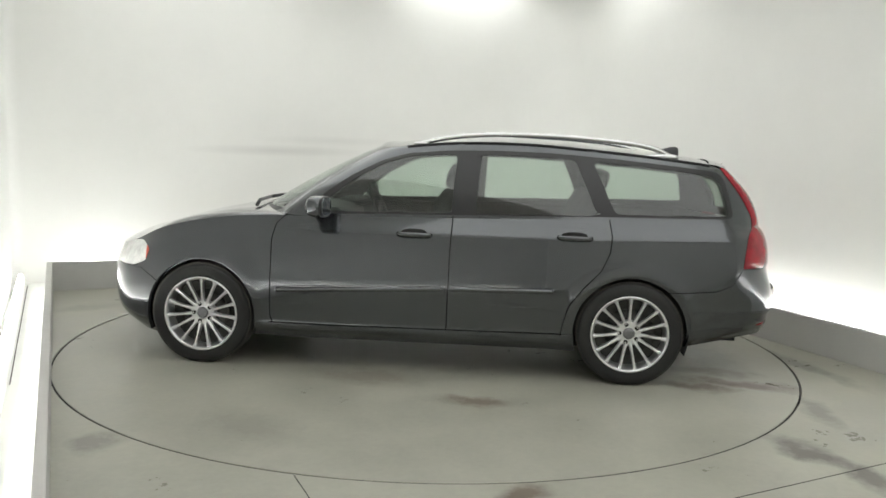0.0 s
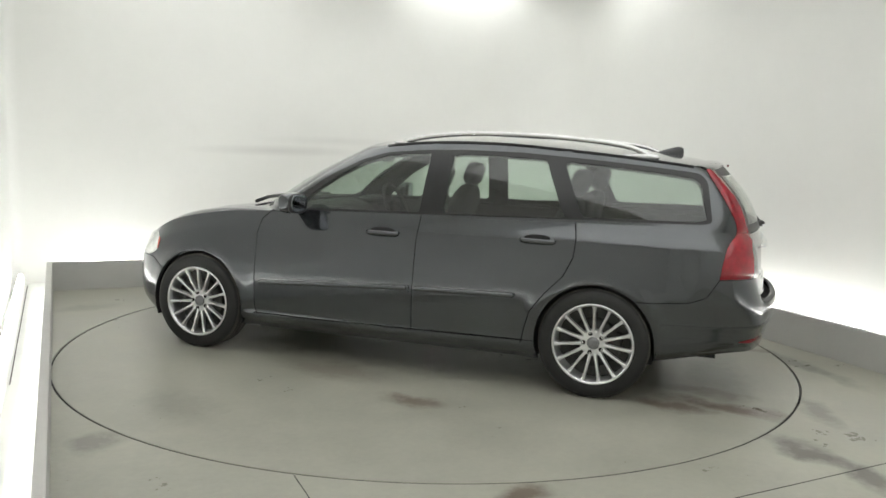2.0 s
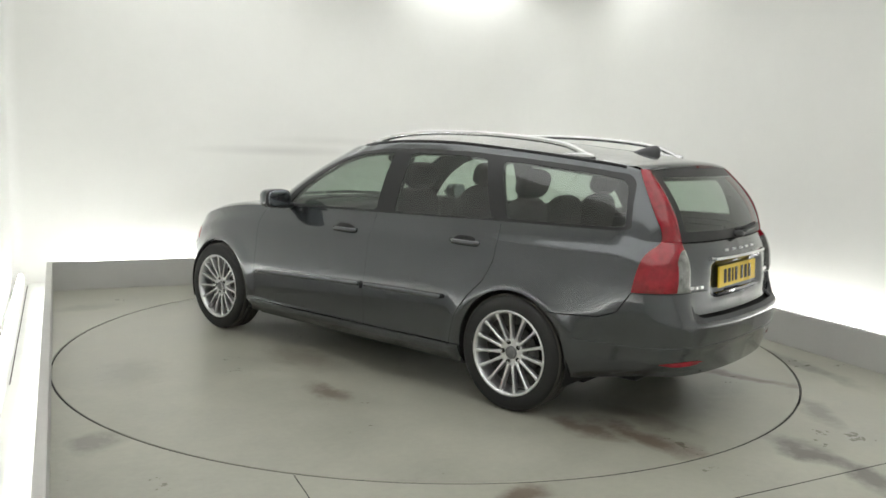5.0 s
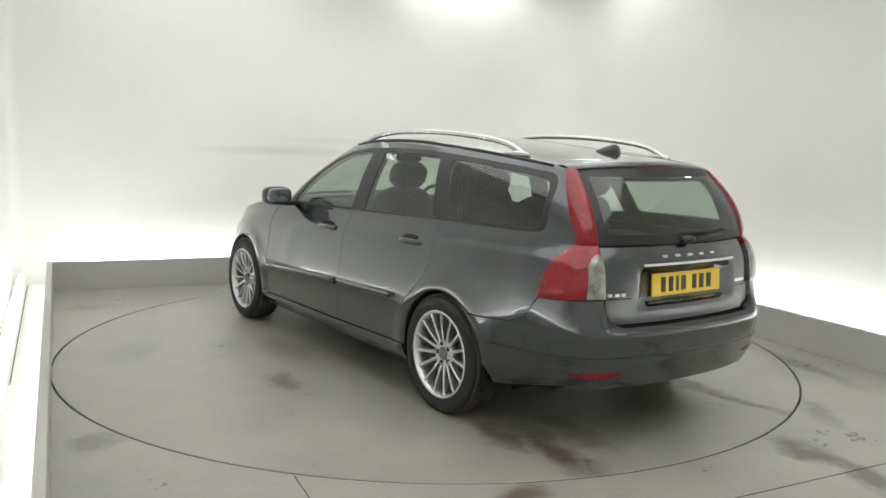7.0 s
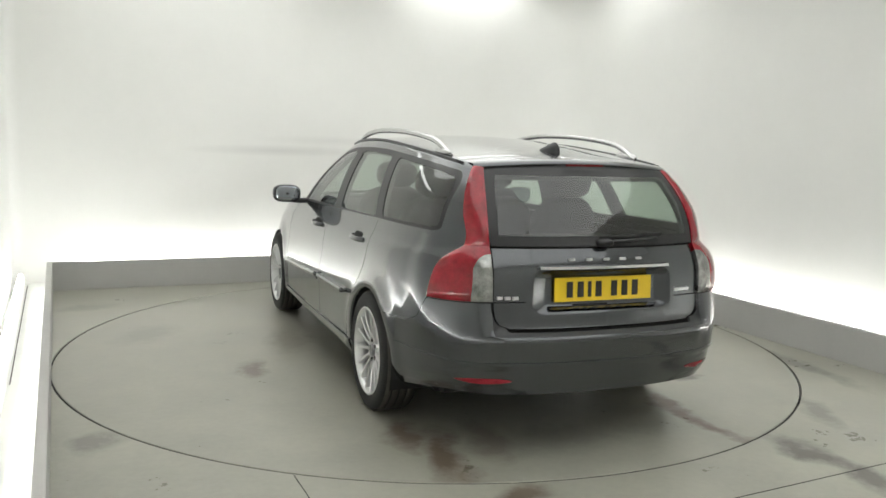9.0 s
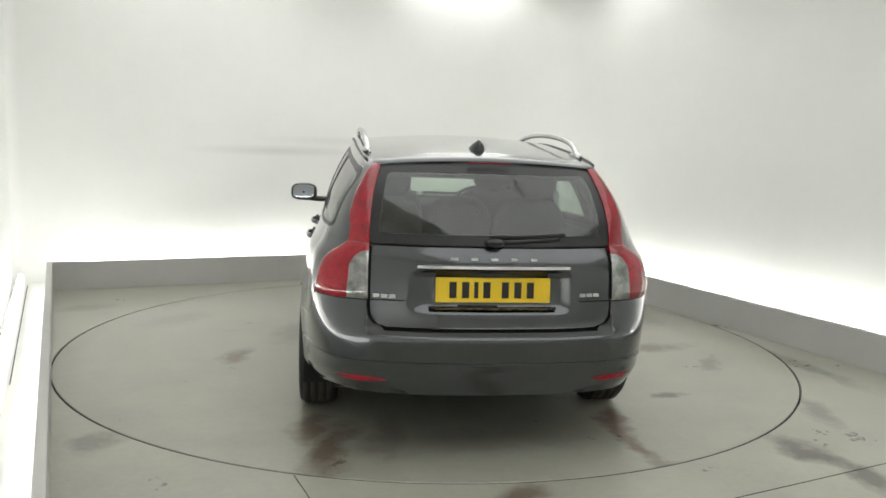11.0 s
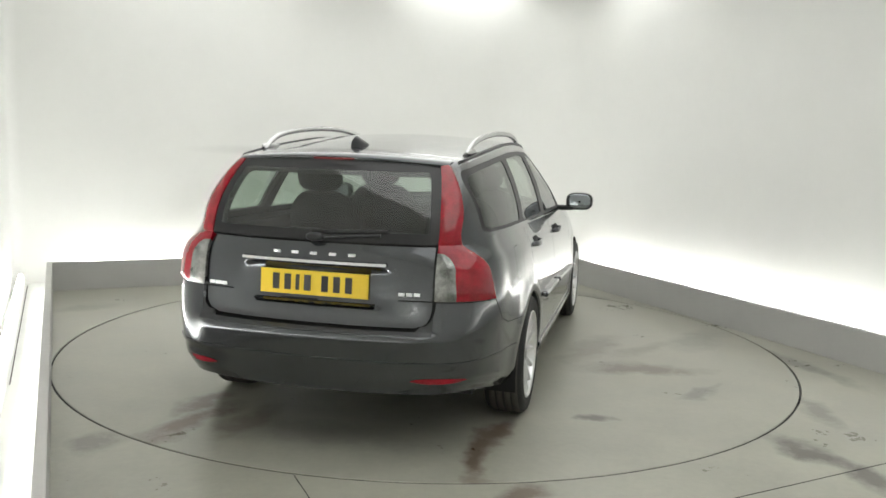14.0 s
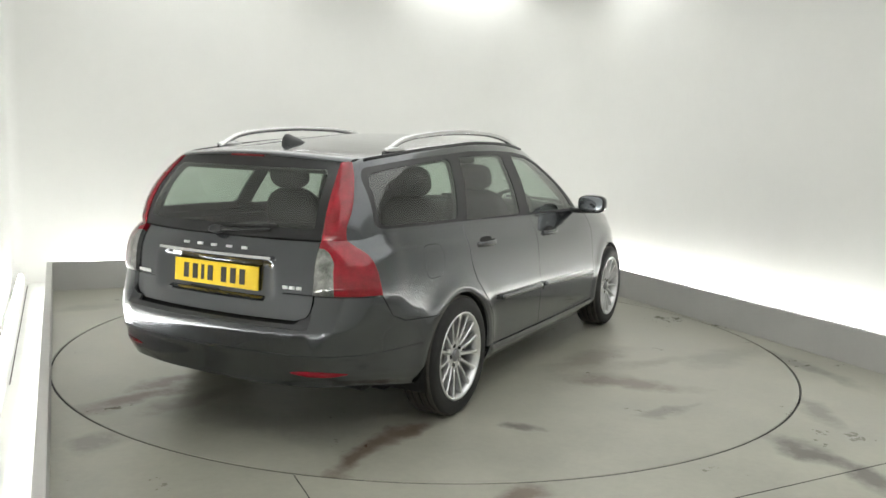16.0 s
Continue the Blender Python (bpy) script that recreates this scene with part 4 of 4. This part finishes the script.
def roof_rails():
    for s in (-1, 1):
        rail = new("roof_rail")
        rail.parent = car
        pts = []
        for y, up in ((.06, .0), (-.02, .014), (-.12, .027), (-.28, .039), (-.5, .048), (-.87, .059), (-1.2, .062), (-1.38, .053), (-1.47, .032), (-1.54, .006), (-1.56, .0)):
            ex, ez = roof_edge_at(y)
            pts.append((s * (ex - .035), y, ez + .006 + up))
        bm = bmesh.new()
        tube(bm, [tuple(q) for q in spline(pts, 60)], .0140, .0150, 12)
        part("bar", bm, RAIL, rail, "brushed metal rail bar", smooth=True)
        for y, long, high in ((.03, .055, .012), (-1.47, .10, .022)):
            ex, ez = roof_edge_at(y)
            bm = bmesh.new()
            blob(bm, (s * (ex - .033), y, ez + .010), (.020, long, high), 2.4, 12)
            part("rail_foot", bm, RAIL, rail, smooth=True)
    bm = bmesh.new()
    rows = []
    for u, w, h in ((0, .006, .004), (.10, .026, .014), (.30, .036, .030), (.55, .038, .046), (.75, .034, .058), (.90, .026, .060), (1, .014, .050)):
        ring = []
        for a in np.linspace(0, math.pi, 13):
            ring.append(bm.verts.new((w * math.cos(a) * (1 - .55 * math.sin(a) ** 3), -1.50 - .17 * u, 1.397 - .016 * u + h * math.sin(a) ** .8)))
        rows.append(ring)
    for a, b in zip(rows, rows[1:]):
        for i in range(12):
            bm.faces.new((a[i], a[i + 1], b[i + 1], b[i]))
    bm.faces.new(rows[-1])
    bmesh.ops.recalc_face_normals(bm, faces=bm.faces)
    part("aerial_fin", bm, PLASTIC, car, "dark shark-fin aerial on the roof", smooth=True)
    for s in (-1, 1):
        bm = bmesh.new()
        pts = [(s * (roof_edge_at(y)[0] + .001), y, roof_edge_at(y)[1] + .001) for y in np.linspace(.12, -1.76, 30)]
        tube(bm, pts, .007, .006, 8)
        part("roof_seam", bm, TRIM, car, "black roof gutter strip", smooth=True)
    # spoiler lip over the rear screen
    bm = bmesh.new()
    rows = []
    for x in np.linspace(-.535, .535, 28):
        k = 1 - (x / .535) ** 2
        y0, z0 = -1.775 - .07 * k, 1.337 + .026 * k
        y1 = -1.842 - .072 * k ** .6
        rows.append([bm.verts.new(q) for q in ((x, y0 + .02, z0 + .004), (x, (y0 + y1) / 2, z0 - .002), (x, y1, z0 - .016), (x, y1 - .004, z0 - .024), (x, y1 + .012, z0 - .030), (x, y0, z0 - .03))])
    for a, b in zip(rows, rows[1:]):
        for i in range(5):
            bm.faces.new((a[i], b[i], b[i + 1], a[i + 1]))
    bmesh.ops.recalc_face_normals(bm, faces=bm.faces)
    part("spoiler", bm, PAINT, BODY["tailgate"], smooth=True)
    bm = bmesh.new()
    box(bm, -.10, .10, -1.947, -1.935, 1.330, 1.341, .002)
    part("high_brake_lamp", bm, material("dark_red_lens", (.12, .01, .012), .2), BODY["tailgate"])


def tail_y(x, z):
    """Tailgate surface: how far back it is at this width and height."""
    base = np.interp(abs(x), [0, .25, .45, .62], [-2.23, -2.22, -2.19, -2.14])
    return float(base + .012 + tail_ledge(z) + plate_recess(x, z))


def tail_details():
    gate = BODY["tailgate"]

    def strip(name, x0, x1, z0, z1, out, mat, text=""):
        bm = bmesh.new()
        xs = np.linspace(x0, x1, 14)
        rows = []
        for x in xs:
            a, b = tail_y(x, z0), tail_y(x, z1)
            rows.append([bm.verts.new(q) for q in ((x, a + .01, z0), (x, a - out, z0 + .002), (x, b - out, z1 - .002), (x, b + .01, z1))])
        for a, b in zip(rows, rows[1:]):
            for i in range(3):
                bm.faces.new((a[i], b[i], b[i + 1], a[i + 1]))
        bm.faces.new(rows[0]), bm.faces.new(rows[-1][::-1])
        bmesh.ops.recalc_face_normals(bm, faces=bm.faces)
        return part(name, bm, mat, gate, text)

    strip("chrome_bar", -.345, .345, .874, .890, .026, CHROME, "chrome bar above the number plate")
    strip("lower_lip", -.29, .29, .690, .702, .012, PAINT)
    # thin black strip laid on as the shade below the plate
    strip("handle_shadow", -.16, .02, .700, .710, .004, SHELL)
    # number plate with plain bars for its characters
    plate = new("number_plate")
    plate.parent = gate
    tilt = math.degrees(math.atan2(tail_y(.2, .83) - tail_y(.2, .72), .11))
    plate.matrix_basis = pose(0, tail_y(.26, .776) - .016, .777, -tilt)
    bm = bmesh.new()
    box(bm, -.26, .26, -.005, .005, -.0555, .0555, .003)
    part("plate_board", bm, PLATE, plate, "yellow number plate")
    x = -.205
    for k in range(7):
        bm = bmesh.new()
        box(bm, x + (.004 if k == 2 else .006), x + (.022 if k == 2 else .038), -.0075, -.004, -.036, .036)
        part("plate_character", bm, INK, plate, "black bar on the plate")
        x += (.026 if k == 2 else .044) + (.04 if k == 3 else .013)
    for k in range(5):
        cx = -.18 + .09 * k
        bm = bmesh.new()
        y = tail_y(cx, .915)
        box(bm, cx - .016, cx + .016, y - .008, y + .004, .909, .921, .002)
        part("badge_letter", bm, ALLOY, gate, "chrome badge bar")
    for x0, x1, z in ((-.535, -.43, .735), (.40, .50, .745)):
        n = 3
        for k in range(n):
            a, b = x0 + (x1 - x0) * k / n, x0 + (x1 - x0) * (k + .8) / n
            bm = bmesh.new()
            y = max(tail_y(a, z), tail_y(b, z))
            box(bm, a, b, min(tail_y(a, z), tail_y(b, z)) - .004, y + .006, z + .003, z + .018, .002)
            part("model_badge", bm, ALLOY, gate, "small chrome badge bar")
    # wiper
    wiper = new("rear_wiper")
    wiper.parent = gate
    bm = bmesh.new()
    blob(bm, (0, -2.150, .988), (.045, .034, .020), 2.4, 10)
    part("wiper_cover", bm, TRIM, wiper, smooth=True)
    bm = bmesh.new()
    tube(bm, [(0, -2.165, .992), (.12, -2.152, .996), (.30, -2.132, 1.006)], .010, .008)
    part("wiper_arm", bm, TRIM, wiper, smooth=True)
    bm = bmesh.new()
    tube(bm, [(-.02, -2.143, 1.010), (.15, -2.137, 1.013), (.33, -2.120, 1.023)], .006, .010)
    part("wiper_blade", bm, RUBBER, wiper, smooth=True)
    # bumper trim
    bump = BODY["rear_bumper"]
    skin = BVHTree.FromPolygons([v.co.copy() for v in bump.data.vertices], faces_of((bump,)))
    for s in (-1, 1):
        bm = bmesh.new()
        rows = []
        for x in np.linspace(.47, .70, 14):
            k = max(.15, 1 - abs((x - .585) / .12) ** 3)
            row = []
            for d, dz in ((-.012, -.016), (.003, -.013), (.005, 0), (.003, .013), (-.012, .016)):
                hit = skin.ray_cast(Vector((s * x, -3, .375 + dz * k)), Vector((0, 1, 0)))[0]
                row.append(bm.verts.new((s * x, hit.y - d, hit.z)))
            rows.append(row)
        for a, b in zip(rows, rows[1:]):
            for i in range(4):
                bm.faces.new((a[i], a[i + 1], b[i + 1], b[i]))
        bmesh.ops.recalc_face_normals(bm, faces=bm.faces)
        part("reflector", bm, RED, bump, "red bumper reflector")


def cabin():
    bm = bmesh.new()
    box(bm, -.70, .70, -1.95, 1.0, .27, .33)
    box(bm, -.60, .60, -1.98, -1.15, .31, .62)
    box(bm, -.50, .50, 1.0, 1.75, .25, .62)
    part("cabin_floor", bm, SHELL, car)
    for s in (-1, 1):
        bm = bmesh.new()
        box(bm, min(s * .735, s * .70), max(s * .735, s * .70), -1.8, .9, .33, .955, .01)
        part("door_lining", bm, CLOTH, car, "dark door lining")
    bm = bmesh.new()
    blob(bm, (0, .78, .86), (.70, .22, .12), 3.2, 16)
    blob(bm, (-.36 * -1, .62, .97), (.17, .12, .035), 2.6, 10)
    part("dashboard", bm, CLOTH, car, smooth=True)
    bm = bmesh.new()
    tilt = Matrix.Rotation(radians(65), 3, "X")
    ring = [[bm.verts.new(Vector((.36, .44, .93)) + tilt @ Vector(((.175 + .014 * math.cos(b)) * math.cos(a), (.175 + .014 * math.cos(b)) * math.sin(a), .014 * math.sin(b)))) for b in np.linspace(0, 2 * math.pi, 8, endpoint=False)]
            for a in np.linspace(0, 2 * math.pi, 36, endpoint=False)]
    for i in range(36):
        for j in range(8):
            bm.faces.new((ring[i][j], ring[(i + 1) % 36][j], ring[(i + 1) % 36][(j + 1) % 8], ring[i][(j + 1) % 8]))
    blob(bm, (.36, .45, .93), (.06, .03, .05), 2.6, 10)
    part("steering_wheel", bm, SHELL, car, smooth=True)
    bm = bmesh.new()
    rows = []
    for y in np.linspace(.18, -1.82, 24):
        ex, ez = roof_edge_at(y)
        rows.append([bm.verts.new((u * (ex - .03), y, ez - .035 + .03 * (1 - u * u))) for u in np.linspace(-1, 1, 12)])
    for a, b in zip(rows, rows[1:]):
        for i in range(11):
            bm.faces.new((a[i], a[i + 1], b[i + 1], b[i]))
    part("headlining", bm, LINING, car, "light grey headlining", smooth=True)

    def seat(x, y, lean, width, rest=True):
        it = new("front_seat" if y > -.3 else "rear_seat")
        it.parent = car
        bm = bmesh.new()
        blob(bm, (x, y + .22, .52), (width, .26, .09), 3.2, 14)
        part("seat_cushion", bm, CLOTH, it, smooth=True)
        turn = Matrix.Rotation(radians(lean), 3, "X")
        bm = bmesh.new()
        blob(bm, (x, y - .08, .83), (width, .075, .31), 3.0, 16, turn)
        part("backrest", bm, CLOTH, it, smooth=True)
        if rest:
            for k in (-1, 1):
                bm = bmesh.new()
                tube(bm, [(x + k * .05, y - .16, 1.08), (x + k * .05, y - .195, 1.17)], .006)
                part("headrest_post", bm, CHROME, it)
            bm = bmesh.new()
            blob(bm, (x, y - .20, 1.205), (.135, .055, .085), 3.0, 14, turn)
            part("headrest", bm, CLOTH, it, smooth=True)

    seat(-.36, .02, 18, .25)
    seat(.36, .02, 18, .25)
    seat(-.42, -.90, 20, .22)
    seat(.0, -.90, 20, .20, False)
    seat(.42, -.90, 20, .22)
    bm = bmesh.new()
    box(bm, -.60, .60, -1.95, -1.18, .905, .915, .003)
    part("load_cover", bm, CLOTH, car, "dark load space cover")
    bm = bmesh.new()
    blob(bm, (0, .36, 1.305), (.11, .02, .035), 3, 10)
    part("cabin_mirror", bm, SHELL, car, smooth=True)


def nose_details():
    for s in (-1, 1):
        bm = bmesh.new()
        tube(bm, [(s * .55, 1.10, .985), (s * .30, 1.16, .998), (s * .02, 1.17, 1.0)], .012, .012)
        part("front_wiper", bm, TRIM, car, smooth=True)
    bm = bmesh.new()
    box(bm, -.26, .26, 2.00, 2.10, .46, .58, .01)
    part("grille", bm, TRIM, car, "black front grille")
    bm = bmesh.new()
    box(bm, -.60, .60, -1.60, 1.70, .165, .28)
    part("underbody", bm, SHELL, car)
    for s in (-1, 1):
        bm = bmesh.new()
        tube(bm, [(s * .70, -.75, .22), (s * .70, .85, .21)], .06, .02)
        part("sill_guard", bm, SHELL, car)


handles_and_mirrors()
roof_rails()
tail_details()
cabin()
nose_details()


# ---------------------------------------------------------------- what moves
YAWS = [84.55, 77.32, 70.22, 63.2, 56.22, 49.26, 42.28, 35.27, 28.21, 21.1, 13.94, 6.75, -0.45, -7.65, -14.8, -21.86, -28.81]


def motions():
    rows = [(t, pose(0, 0, 0, 0, 0, a)) for t, a in enumerate(YAWS)]
    walk(turntable, rows)
    walk(car, [(t, m @ pose(CAR_X, 0, 0)) for t, m in rows])


motions()
